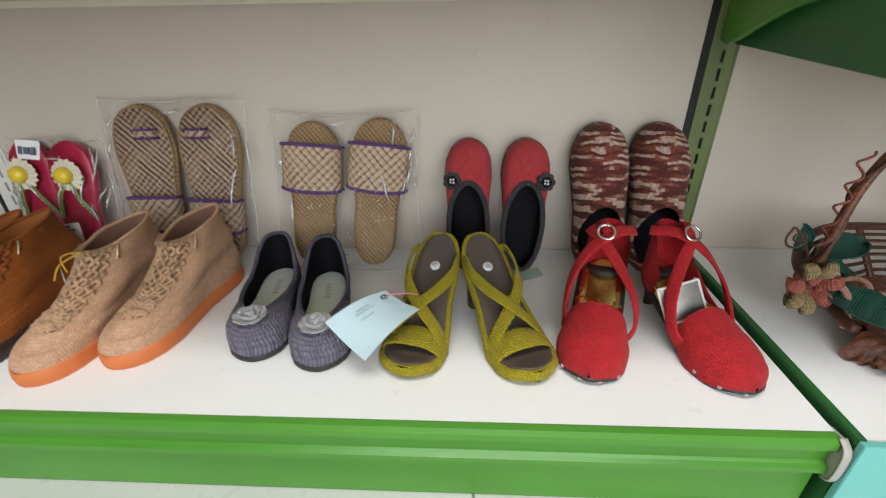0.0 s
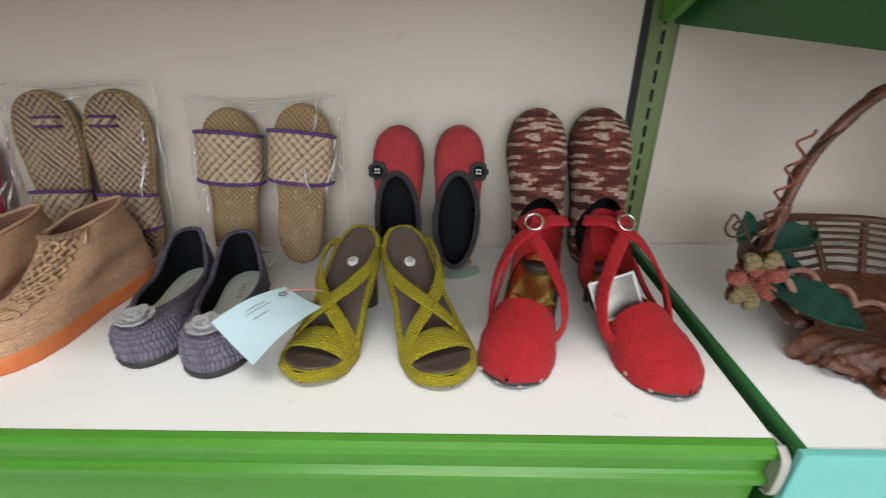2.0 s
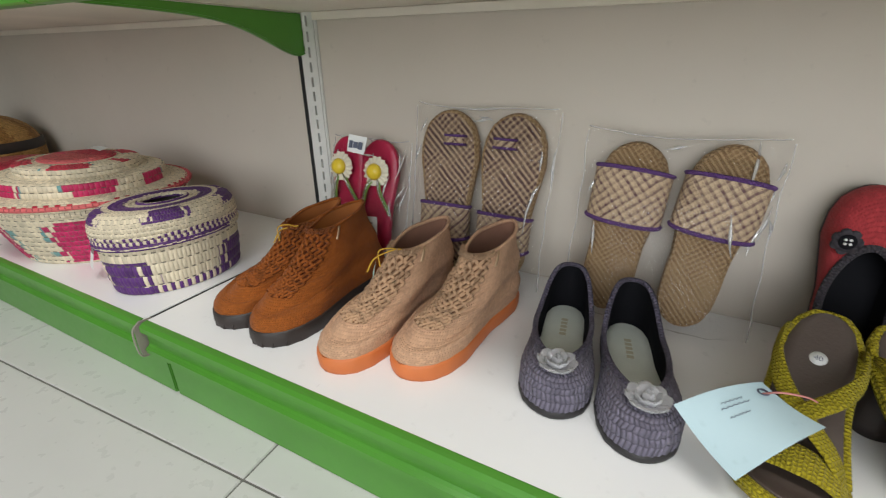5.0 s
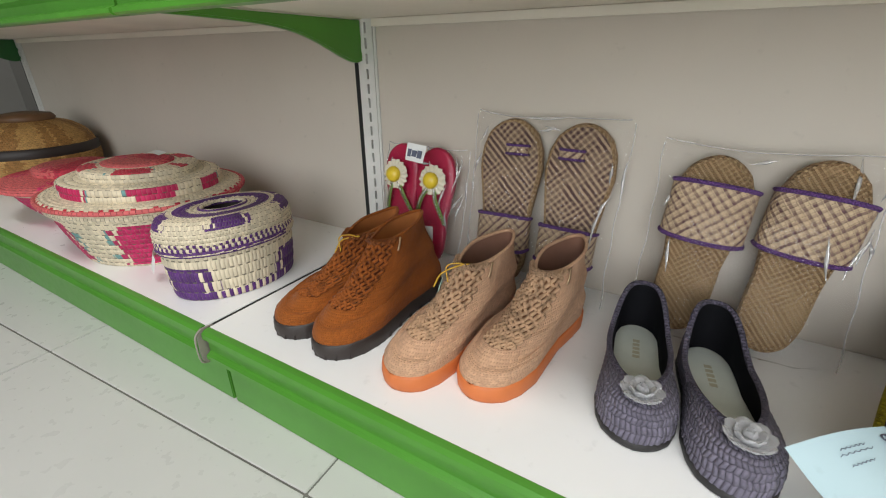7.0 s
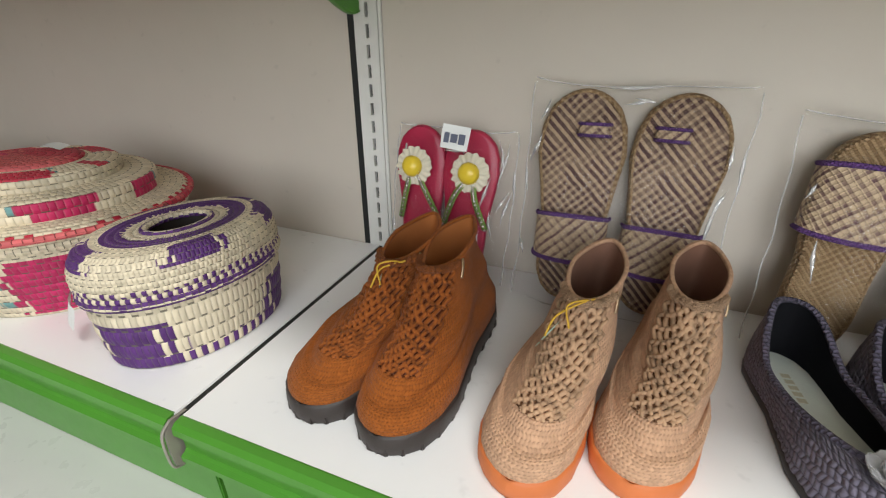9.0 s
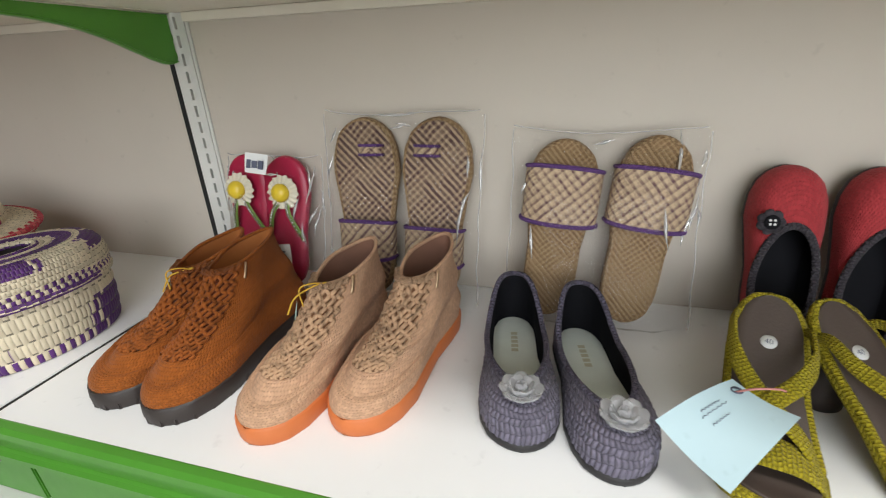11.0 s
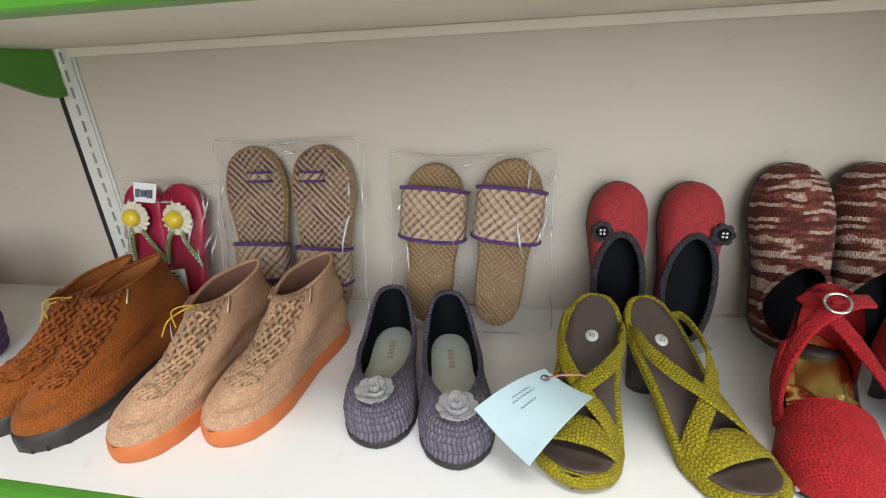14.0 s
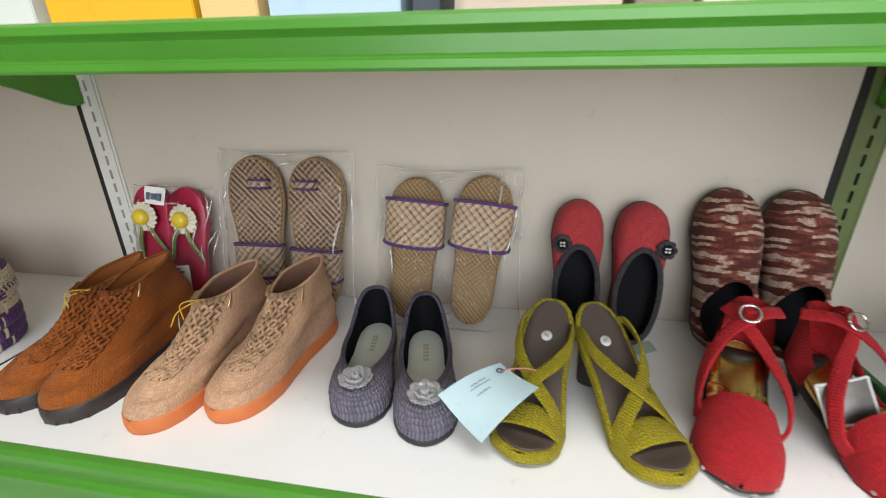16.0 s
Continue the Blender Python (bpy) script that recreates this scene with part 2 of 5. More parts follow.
TILE = laminate("floor_tile_glaze", (0.66, 0.655, 0.63), 0.3)
GROUT = painted("grout", (0.2, 0.195, 0.18), 0.9)
GLASS_FILM = film("clear_plastic_film")
SEAM_FILM = film("sealed_plastic_film", 0.3, 1.3)
FOLD_GLINT_FILM = film("fold_glint_film", 0.35, 2.4)
CHROME = metal("chrome", (0.8, 0.8, 0.78), 0.22)
GOLD = metal("gold_foil", (0.95, 0.70, 0.24), 0.24)
# ---- mesh helpers ----


def thing(name, m, label, category, group=""):
    ob = tagged(new(name), label, category, group)
    ob.matrix_world = m
    ob.empty_display_size = 0.02
    return ob


def link(name, me, mat, parent=None, label=""):
    if mat and not me.materials:
        me.materials.append(mat)
    ob = new(name, me)
    if parent is not None:
        ob.parent = parent
    return tagged(ob, label)


def part(name, bm, mat, parent=None, label="", smooth=False):
    me = bpy.data.meshes.new(name)
    bmesh.ops.recalc_face_normals(bm, faces=bm.faces)
    bm.to_mesh(me)
    bm.free()
    if smooth:
        me.polygons.foreach_set("use_smooth", [True] * len(me.polygons))
    return link(name, me, mat, parent, label)


def boxes(spec, bevel=0.0015):
    """A bmesh of bevelled boxes, each (x0, x1, y0, y1, z0, z1)."""
    bm = bmesh.new()
    for x0, x1, y0, y1, z0, z1 in spec:
        r = bmesh.ops.create_cube(bm, size=1)
        bmesh.ops.transform(bm, matrix=Matrix.LocRotScale(((x0 + x1) / 2, (y0 + y1) / 2, (z0 + z1) / 2), None, (x1 - x0, y1 - y0, z1 - z0)), verts=r["verts"])
        if bevel:
            edges = {e for v in r["verts"] for e in v.link_edges}
            bmesh.ops.bevel(bm, geom=list(edges), offset=min(bevel, 0.45 * min(x1 - x0, y1 - y0, z1 - z0)), segments=2, affect="EDGES")
    return bm


def box(name, b, mat, parent=None, label="", bevel=0.0015):
    return part(name, boxes([b], bevel), mat, parent, label)


def extrude(name, profile, x0, x1, mat, parent=None, label=""):
    """A closed (y, z) profile drawn out along x."""
    bm = bmesh.new()
    rings = [[bm.verts.new((x, y, z)) for y, z in profile] for x in (x0, x1)]
    n = len(profile)
    for i in range(n):
        bm.faces.new((rings[0][i], rings[0][(i + 1) % n], rings[1][(i + 1) % n], rings[1][i]))
    bm.faces.new(rings[0])
    bm.faces.new(rings[1][::-1])
    return part(name, bm, mat, parent, label)


def plate(name, outline, axis, a, b, mat, parent=None, label=""):
    """A flat plate: an outline in the two other axes, from a to b along the axis."""
    bm = bmesh.new()
    at = {"x": lambda p, c: (c, p[0], p[1]), "y": lambda p, c: (p[0], c, p[1]), "z": lambda p, c: (p[0], p[1], c)}[axis]
    r = [[bm.verts.new(at(p, c)) for p in outline] for c in (a, b)]
    n = len(outline)
    for i in range(n):
        bm.faces.new((r[0][i], r[0][(i + 1) % n], r[1][(i + 1) % n], r[1][i]))
    bm.faces.new(r[0])
    bm.faces.new(r[1][::-1])
    return part(name, bm, mat, parent, label)


def sheet(P, wrap=True, cap0=False, cap1=False, flat=()):
    """A smooth mesh through the points P[row][column], with u and v in metres along columns and rows."""
    P = np.asarray(P, float)
    R, C = P.shape[:2]
    faces, uvs = [], []
    Q = np.concatenate([P, P[:, :1]], 1) if wrap else P
    du = np.linalg.norm(np.diff(Q, axis=1), axis=2).max(0)
    u = np.concatenate([[0], np.cumsum(du)])
    v = np.concatenate([[0], np.cumsum(np.linalg.norm(np.diff(P, axis=0), axis=2).mean(1))])
    cols = C if wrap else C - 1
    for i in range(R - 1):
        for j in range(cols):
            k = (j + 1) % C
            faces.append((i * C + j, i * C + k, (i + 1) * C + k, (i + 1) * C + j))
            if i in flat:
                uvs += [tuple(P[a, b, :2]) for a, b in ((i, j), (i, k), (i + 1, k), (i + 1, j))]
            else:
                uvs += [(u[j], v[i]), (u[j + 1], v[i]), (u[j + 1], v[i + 1]), (u[j], v[i + 1])]
    verts = P.reshape(-1, 3).tolist()
    for on, row, flip in ((cap0, 0, True), (cap1, R - 1, False)):
        if on:
            verts.append(P[row].mean(0).tolist())
            m = len(verts) - 1
            for j in range(C):
                a, b = row * C + j, row * C + (j + 1) % C
                faces.append((b, a, m) if flip else (a, b, m))
                c = P[row].mean(0)
                for w in ((b, a, m) if flip else (a, b, m)):
                    q = np.asarray(verts[w])
                    uvs.append((float(q[0] - c[0]), float(q[1] - c[1])))
    me = bpy.data.meshes.new("sheet")
    me.from_pydata(verts, [], faces)
    layer = me.uv_layers.new(name="UVMap")
    layer.data.foreach_set("uv", np.asarray(uvs, "f").ravel())
    me.polygons.foreach_set("use_smooth", [True] * len(me.polygons))
    return me


def surf(name, P, mat, parent=None, label="", wrap=True, cap0=False, cap1=False, flat=()):
    return link(name, sheet(P, wrap, cap0, cap1, flat), mat, parent, label)


def joined(name, sheets, mat, parent, label=""):
    """Several swept cords as one mesh."""
    verts, faces = [], []
    for P in sheets:
        R, C = P.shape[:2]
        o = len(verts)
        verts += P.reshape(-1, 3).tolist()
        faces += [(o + i * C + j, o + i * C + (j + 1) % C, o + (i + 1) * C + (j + 1) % C, o + (i + 1) * C + j) for i in range(R - 1) for j in range(C)]
    me = bpy.data.meshes.new(name)
    me.from_pydata(verts, [], faces)
    me.polygons.foreach_set("use_smooth", [True] * len(faces))
    return link(name, me, mat, parent, label)


def spline(points, n):
    """n points on a smooth curve through the given ones."""
    p = np.asarray(points, float)
    p = np.vstack([2 * p[0] - p[1], p, 2 * p[-1] - p[-2]])
    out = []
    segs = len(p) - 3
    for k in range(n):
        t = k / (n - 1) * segs
        i = min(int(t), segs - 1)
        t -= i
        a, b, c, d = p[i:i + 4]
        out.append(0.5 * (2 * b + (c - a) * t + (2 * a - 5 * b + 4 * c - d) * t * t + (3 * b - a - 3 * c + d) * t ** 3))
    return np.array(out)


def sweep(points, wide, thick, hint=(0, 0, 1), n=10, steps=40, flat=2.0):
    """A rounded strip or tube along a smooth curve: half-width wide across the hint, half-thickness thick along it."""
    c = spline(points, steps)
    t = np.gradient(c, axis=0)
    t /= np.linalg.norm(t, axis=1)[:, None] + 1e-9
    hints = spline(hint, steps) if np.ndim(hint) == 2 else np.tile(np.asarray(hint, float), (steps, 1))
    up = hints - (hints * t).sum(1)[:, None] * t
    up /= np.linalg.norm(up, axis=1)[:, None] + 1e-9
    side = np.cross(t, up)
    w = np.interp(np.linspace(0, 1, steps), np.linspace(0, 1, len(np.atleast_1d(wide))), np.atleast_1d(wide))
    h = np.interp(np.linspace(0, 1, steps), np.linspace(0, 1, len(np.atleast_1d(thick))), np.atleast_1d(thick))
    rows = []
    for k in range(n):
        a = 2 * math.pi * k / n
        ca, sa = math.cos(a), math.sin(a)
        x, y = np.sign(ca) * abs(ca) ** (2 / flat), np.sign(sa) * abs(sa) ** (2 / flat)
        rows.append(c + side * (w * x)[:, None] + up * (h * y)[:, None])
    return np.array(rows).transpose(1, 0, 2)


def strap(name, points, wide, thick, mat, parent, label="", hint=(0, 0, 1), n=10, steps=40, flat=3.0):
    return surf(name, sweep(points, wide, thick, hint, n, steps, flat), mat, parent, label, True, True, True)


def revolve(profile, a=1.0, b=1.0, n=72, wob=0.0, seed=0):
    """Rings from an (r, z) profile, squeezed to an oval a by b."""
    th = np.linspace(0, 2 * math.pi, n, endpoint=False)
    rng = np.random.RandomState(seed)
    w = 1 + wob * sum(rng.randn() * np.cos(k * th + rng.rand() * 6) / k for k in (2, 3, 5))
    return np.array([np.stack([r * a * np.cos(th) * w, r * b * np.sin(th) * w, np.full(n, z)], 1) for r, z in profile])


def lettering(name, text, size, m, mat, parent):
    cu = bpy.data.curves.new(name, "FONT")
    cu.body, cu.size, cu.align_x, cu.align_y = text, size, "CENTER", "CENTER"
    tmp = bpy.data.objects.new("tmp", cu)
    me = bpy.data.meshes.new_from_object(tmp)
    bpy.data.objects.remove(tmp)
    me.transform(m)
    me.materials.clear()
    return link(name, me, mat, parent)


# ---- the room ----
tagged(box("ceiling", (-3.2, 3.4, -3.3, 0.6, 2.7, 2.8), CEILING, bevel=0), kind="structure", label="unseen shop ceiling, greyed to cut bounced light")
tagged(box("wall_north", (-3.2, 3.4, 0.45, 0.6, 0, 2.7), PLASTER, bevel=0), kind="structure", label="unseen wall behind the shelving, darkened to cut bounced light")
tagged(box("wall_west", (-3.35, -3.2, -3.3, 0.6, 0, 2.7), PLASTER, bevel=0), kind="structure", label="unseen side wall of the shop, darkened to cut bounced light")
tagged(box("wall_east", (3.4, 3.55, -3.3, 0.6, 0, 2.7), PLASTER, bevel=0), kind="structure", label="unseen side wall of the shop, darkened to cut bounced light")
tagged(part("wall_south", boxes([(-3.2, 3.4, -3.3, -3.15, 0, 0.22), (-3.2, 3.4, -3.3, -3.15, 2.25, 2.7), (-3.2, 0.0, -3.3, -3.15, 0.22, 2.25), (2.7, 3.4, -3.3, -3.15, 0.22, 2.25)], 0), PLASTER),
       kind="structure", label="unseen front wall with wide window opening, darkened to cut bounce")
tagged(box("ground", (-60, 60, -60, 60, -0.2, -0.03), GROUT, bevel=0), kind="structure", label="dark ground beneath the building")
floor = tagged(box("floor", (-3.2, 3.4, -3.3, 0.6, -0.03, -0.002), GROUT, bevel=0), kind="structure", label="dark grout bed of the tiled shop floor")

H = 0.12          # top of the base shelves
BAY = 1.2         # upright to upright
DEPTH = 0.405     # panel to front lip
FAR = -1.55       # second upright on the left
CORNER = 1.645    # side wall of the corner cabinet
UP = 0.533        # underside of the upper shelves

LIP = [(-0.395, 0.0), (-0.402, -0.001), (-0.4065, -0.005), (-0.407, -0.013), (-0.4025, -0.017), (-0.400, -0.020), (-0.400, -0.036),
       (-0.4025, -0.039), (-0.407, -0.041), (-0.407, -0.048), (-0.404, -0.051), (-0.388, -0.051), (-0.388, -0.002)]


def bay(x0, x1, label, end=0.0):
    e = thing("shelving_bay", pose(0, 0, 0), label, "shelving", "bays of the shop shelving")
    box("back_panel", (x0 + 0.022, x1 - 0.022, 0.0, 0.012, 0.02, 1.5), PANEL, e, "greige laminate back panel", 0.001)
    box("base_shelf", (x0 + 0.003, x1 - 0.004 + end, -0.3945, -0.001, H - 0.02, H), DECK, e, "white laminate base shelf", 0.001)
    extrude("front_lip", [(y, H + z + 0.0005) for y, z in LIP], x0 + 0.004, x1 - 0.006 + end, GREEN, e, "glossy green steel front lip")
    box("kick_plate", (x0 + 0.034, x1 + 0.028 - 2.2 * end, -0.396, -0.386, 0.0, H - 0.053), GREEN, e, "green steel kick plate")
    box("upper_shelf", (x0 + 0.004, x1 - 0.004, -0.392, -0.001, UP, UP + 0.014), UNDER, e, "cream steel upper shelf", 0.001)
    box("back_flange", (x0 + 0.022, x1 - 0.022, -0.012, -0.001, UP - 0.013, UP - 0.0005), UNDER, e, "cream folded rear edge of the upper shelf", 0.001)
    extrude("upper_lip", [(y, UP + 0.0155 + z * 0.66) for y, z in LIP], x0 + 0.003, x1 - 0.003, GREEN, e, "glossy green steel shelf lip")
    return e


# black strip laid in the deck joint to darken it like shade
box("joint_shade_strip", (-0.0035, 0.0026, -0.394, -0.004, H - 0.018, H - 0.0015), GAP_SHADE, bay(0.0, BAY, "white and green steel shop shelving bay holding pairs of shoes", 0.010), "black strip darkening the joint between two base shelves", 0)
bay(FAR, 0.0, "white and green steel shop shelving bay holding woven baskets")


def upright(x, mat, label):
    e = thing("slotted_upright", pose(x, 0, 0), label, "upright", "uprights of the shop shelving")
    bars = [(-0.02, -0.0025, -0.003, 0.003, H, 1.5), (0.0025, 0.016, -0.003, 0.003, H, 1.5)]
    z = H
    while z < 1.0:
        bars.append((-0.0025, 0.0025, -0.0029, 0.003, z, z + 0.0085))
        z += 0.0255
    part("front_face", boxes(bars, 0), mat, e)
    # upright's inside and the gap beside it are blackened as shade
    box("channel", (-0.019, 0.015, 0.004, 0.03, 0.0, 1.5), GAP_SHADE, e, "inside of the upright, coloured black for its shade", 0)
    box("gap_strip", (-0.031, -0.0205, -0.0015, 0.02, 0.0, 1.5), GAP_SHADE, e, "black strip standing in for shade in the gap", 0)
    box("edge_rail", (0.0165, 0.0215, -0.002, 0.01, H, 1.5), mat, e, "", 0.0008)
    return e


def bracket(x, mat, group="brackets under the upper shelves"):
    """A shelf bracket: deep at the upright, curving up towards the front."""
    low = [(y, UP - d) for y, d in ((-0.006, 0.066), (-0.022, 0.069), (-0.045, 0.063), (-0.075, 0.051), (-0.11, 0.037), (-0.15, 0.025), (-0.20, 0.017), (-0.27, 0.013), (-0.35, 0.011), (-0.385, 0.010))]
    e = thing("shelf_bracket", pose(x, 0, 0), "curved green steel bracket hooked into the slotted upright", "bracket", group)
    plate("blade", low + [(-0.385, UP - 0.002), (-0.006, UP - 0.002)], "x", -0.0035, 0.0035, mat, e)
    part("hook", boxes([(-0.002, 0.002, -0.008, 0.004, UP - 0.062 + k * 0.0255, UP - 0.054 + k * 0.0255) for k in range(2)], 0), mat, e)
    rim = [(0, y, z) for y, z in low]
    strap("flange", rim, 0.006, 0.0016, mat, e, "", (0, 0, 1), 6, 36)
    return e


upright(0.0, WHITE_STEEL, "white steel slotted upright between two bays")
upright(BAY, OLIVE, "olive green steel slotted upright beside the corner cabinet")
upright(FAR, WHITE_STEEL, "white steel slotted upright between two bays")
bracket(-0.012, GREEN)
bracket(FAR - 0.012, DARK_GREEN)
bracket(BAY - 0.006, GREEN)


ZINC = painted("dull_zinc", (0.42, 0.40, 0.36), 0.35, 0.3)


def end_clip(x, mat, half):
    """Folded steel clip that closes the lip's end at a joint."""
    e = thing("end_clip", pose(x, 0, 0), "bare folded steel clip on the end of the shelf lip", "clip", "clips at the lip joints")
    plate("cheek", [(-0.386, H - 0.001), (-0.402, H + 0.001), (-0.411, H - 0.008), (-0.412, H - 0.03), (-0.411, H - 0.05), (-0.404, H - 0.056), (-0.386, H - 0.054)], "x", -0.0015, 0.0015, mat, e)
    strap("bead", [(0, -0.402, H + 0.001), (0, -0.413, H - 0.008), (0, -0.415, H - 0.03), (0, -0.413, H - 0.05), (0, -0.404, H - 0.056)], half, 0.0012, mat, e, "", (0, -1, 0.2), 8, 24)
    return e


end_clip(-0.001, painted("darker_steel", (0.30, 0.27, 0.23), 0.3, 0.4), 0.0016)
end_clip(BAY + 0.0065, ZINC, 0.0045)

# corner cabinet with turquoise fronts
cab = thing("corner_cabinet", pose(0, 0, 0), "turquoise fronted corner cabinet with dark green sides and white deck", "cabinet")
X0 = BAY + 0.0125
box("side_panel", (X0, X0 + 0.009, -0.41, -0.001, 0.0, 0.128), DARK_GREEN, cab, "dark green side panel", 0.0008)
box("deck", (X0 + 0.0095, CORNER, -0.409, -0.001, 0.108, 0.1265), DECK, cab, "white laminate deck", 0.0008)
box("front_panel", (X0, CORNER + 0.25, -0.418, -0.4105, 0.022, 0.128), TURQUOISE, cab, "turquoise laminate front", 0.0008)
box("plinth", (X0 + 0.02, CORNER + 0.25, -0.37, -0.36, 0.0, 0.03), WHITE_STEEL, cab)
box("back_panel", (X0 + 0.0, CORNER, 0.0, 0.012, 0.02, 1.5), PANEL, cab, "greige laminate back panel", 0.001)
box("return_panel", (CORNER, CORNER + 0.015, -0.40, 0.012, 0.02, 1.5), PANEL, cab, "greige laminate return panel", 0.001)
plate("canopy_side", [(-0.001, 0.460), (-0.409, 0.4360), (-0.409, 0.72), (-0.001, 0.72)], "x", X0, X0 + 0.009, DARK_GREEN, cab, "dark green side of the upper box")
box("canopy_front", (X0, CORNER + 0.25, -0.419, -0.4095, 0.4350, 0.72), TURQUOISE, cab, "turquoise front of the upper box", 0.0008)
extrude("canopy_base", [(-0.001, 0.462), (-0.408, 0.4390), (-0.408, 0.4490), (-0.001, 0.474)], X0 + 0.0095, CORNER, PANEL, cab, "underside of the upper box")

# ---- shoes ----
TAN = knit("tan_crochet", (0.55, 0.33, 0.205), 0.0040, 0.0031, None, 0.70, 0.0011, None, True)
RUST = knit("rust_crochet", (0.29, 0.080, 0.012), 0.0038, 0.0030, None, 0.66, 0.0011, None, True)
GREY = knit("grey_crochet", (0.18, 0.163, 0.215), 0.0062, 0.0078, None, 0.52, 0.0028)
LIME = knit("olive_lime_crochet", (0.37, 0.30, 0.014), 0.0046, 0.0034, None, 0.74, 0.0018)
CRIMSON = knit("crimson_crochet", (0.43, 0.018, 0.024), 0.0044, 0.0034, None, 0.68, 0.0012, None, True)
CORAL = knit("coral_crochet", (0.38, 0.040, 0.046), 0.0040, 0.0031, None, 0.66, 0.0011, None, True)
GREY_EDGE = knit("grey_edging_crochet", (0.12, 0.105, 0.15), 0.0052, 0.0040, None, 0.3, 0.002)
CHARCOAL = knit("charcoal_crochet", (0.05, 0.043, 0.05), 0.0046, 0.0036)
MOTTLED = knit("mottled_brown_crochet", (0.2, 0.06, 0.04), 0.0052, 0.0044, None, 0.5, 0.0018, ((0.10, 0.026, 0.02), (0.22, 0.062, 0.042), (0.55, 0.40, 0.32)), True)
ORANGE_SOLE = leather("orange_rubber", (0.62, 0.17, 0.045), 0.55)
BLACK_SOLE = leather("black_rubber", (0.022, 0.02, 0.02), 0.55)
BROWN_SOLE = leather("brown_rubber", (0.032, 0.023, 0.02), 0.5)
DARK_LINING = leather("black_lining", (0.008, 0.008, 0.010), 0.85, 200, 0.12)
ROSY_LINING = leather("rosy_brown_lining", (0.25, 0.13, 0.09), 0.85, 200, 0.12)
RUST_LINING = leather("rust_lining", (0.42, 0.15, 0.045), 0.85, 200, 0.12)
PALE_INSOLE = leather("pale_mint_insole", (0.68, 0.72, 0.66), 0.6)
FOOTBED = leather("dark_brown_footbed", (0.085, 0.062, 0.052), 0.5)
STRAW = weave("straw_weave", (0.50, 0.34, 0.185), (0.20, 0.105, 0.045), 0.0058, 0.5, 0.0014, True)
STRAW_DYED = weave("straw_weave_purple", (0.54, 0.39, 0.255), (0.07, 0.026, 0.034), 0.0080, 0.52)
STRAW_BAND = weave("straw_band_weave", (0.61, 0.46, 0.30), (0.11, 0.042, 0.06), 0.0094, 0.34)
PURPLE = knit("purple_binding", (0.15, 0.065, 0.24), 0.003, 0.003)
PINK_FOAM = leather("crimson_foam", (0.40, 0.014, 0.055), 0.4)
YELLOW = leather("yellow_plastic", (0.78, 0.56, 0.04), 0.3)
LACE = leather("cream_lace", (0.72, 0.66, 0.52), 0.8)
LEAF = leather("green_ribbon", (0.16, 0.27, 0.05), 0.5)
PAPER = laminate("pale_blue_card", (0.44, 0.58, 0.62), 0.7)
WHITE_PAPER = laminate("white_label", (0.76, 0.76, 0.74), 0.6)
INK = painted("ink", (0.1, 0.11, 0.16), 0.6)
CORD = leather("yellow_cord", (0.62, 0.36, 0.03), 0.7)
GREEN_CARD = laminate("pale_green_card", (0.42, 0.56, 0.47), 0.7)
CRYSTAL = Nodes("clear_acrylic")
CRYSTAL.bsdf.inputs["Transmission Weight"].default_value = 0.70
CRYSTAL.bsdf.inputs["IOR"].default_value = 1.49
CRYSTAL = CRYSTAL.done((0.95, 0.95, 0.97), 0.04, 0.0, 1.0)

SOLE_S = [0, 0.004, 0.02, 0.06, 0.14, 0.25, 0.42, 0.58, 0.72, 0.84, 0.92, 0.965, 0.988, 0.997, 1.0]
SOLE_W = [0, 0.17, 0.36, 0.58, 0.74, 0.77, 0.76, 0.88, 1.0, 0.94, 0.77, 0.53, 0.31, 0.155, 0]
N = 112
PHI = np.linspace(0, 2 * math.pi, N, endpoint=False)
LEN = (1 - np.cos(PHI)) / 2                      # 0 at the heel, 1 at the toe
SIDE = np.where(PHI <= math.pi, 1.0, -1.0)


def outline(L, W, bend=0.0, grow=0.0, point=0.0):
    """Sole outline from the heel (y = 0) to the toe (y = L); bend swings the toe sideways, point sharpens it."""
    w = np.interp(LEN, SOLE_S, SOLE_W) * W / 2
    w = w * (1 - point * np.clip((LEN - 0.72) / 0.28, 0, 1) ** 1.5 * 0.4)
    k = 1 + 2 * grow / L
    x = SIDE * w * (1 + 2 * grow / W) + bend * (LEN - 0.25) ** 2 * np.sign(LEN - 0.25 + 1e-9) * L * 0.35
    return np.stack([x, (LEN - 0.5) * L * k + L / 2, np.zeros(N)], 1)


def smooth(a, lo, hi):
    t = np.clip((a - lo) / (hi - lo), 0, 1)
    return t * t * (3 - 2 * t)


def bezier(p0, p1, p2, p3, m):
    t = np.linspace(0, 1, m)[:, None, None]
    return (1 - t) ** 3 * p0 + 3 * (1 - t) ** 2 * t * p1 + 3 * (1 - t) * t * t * p2 + t ** 3 * p3


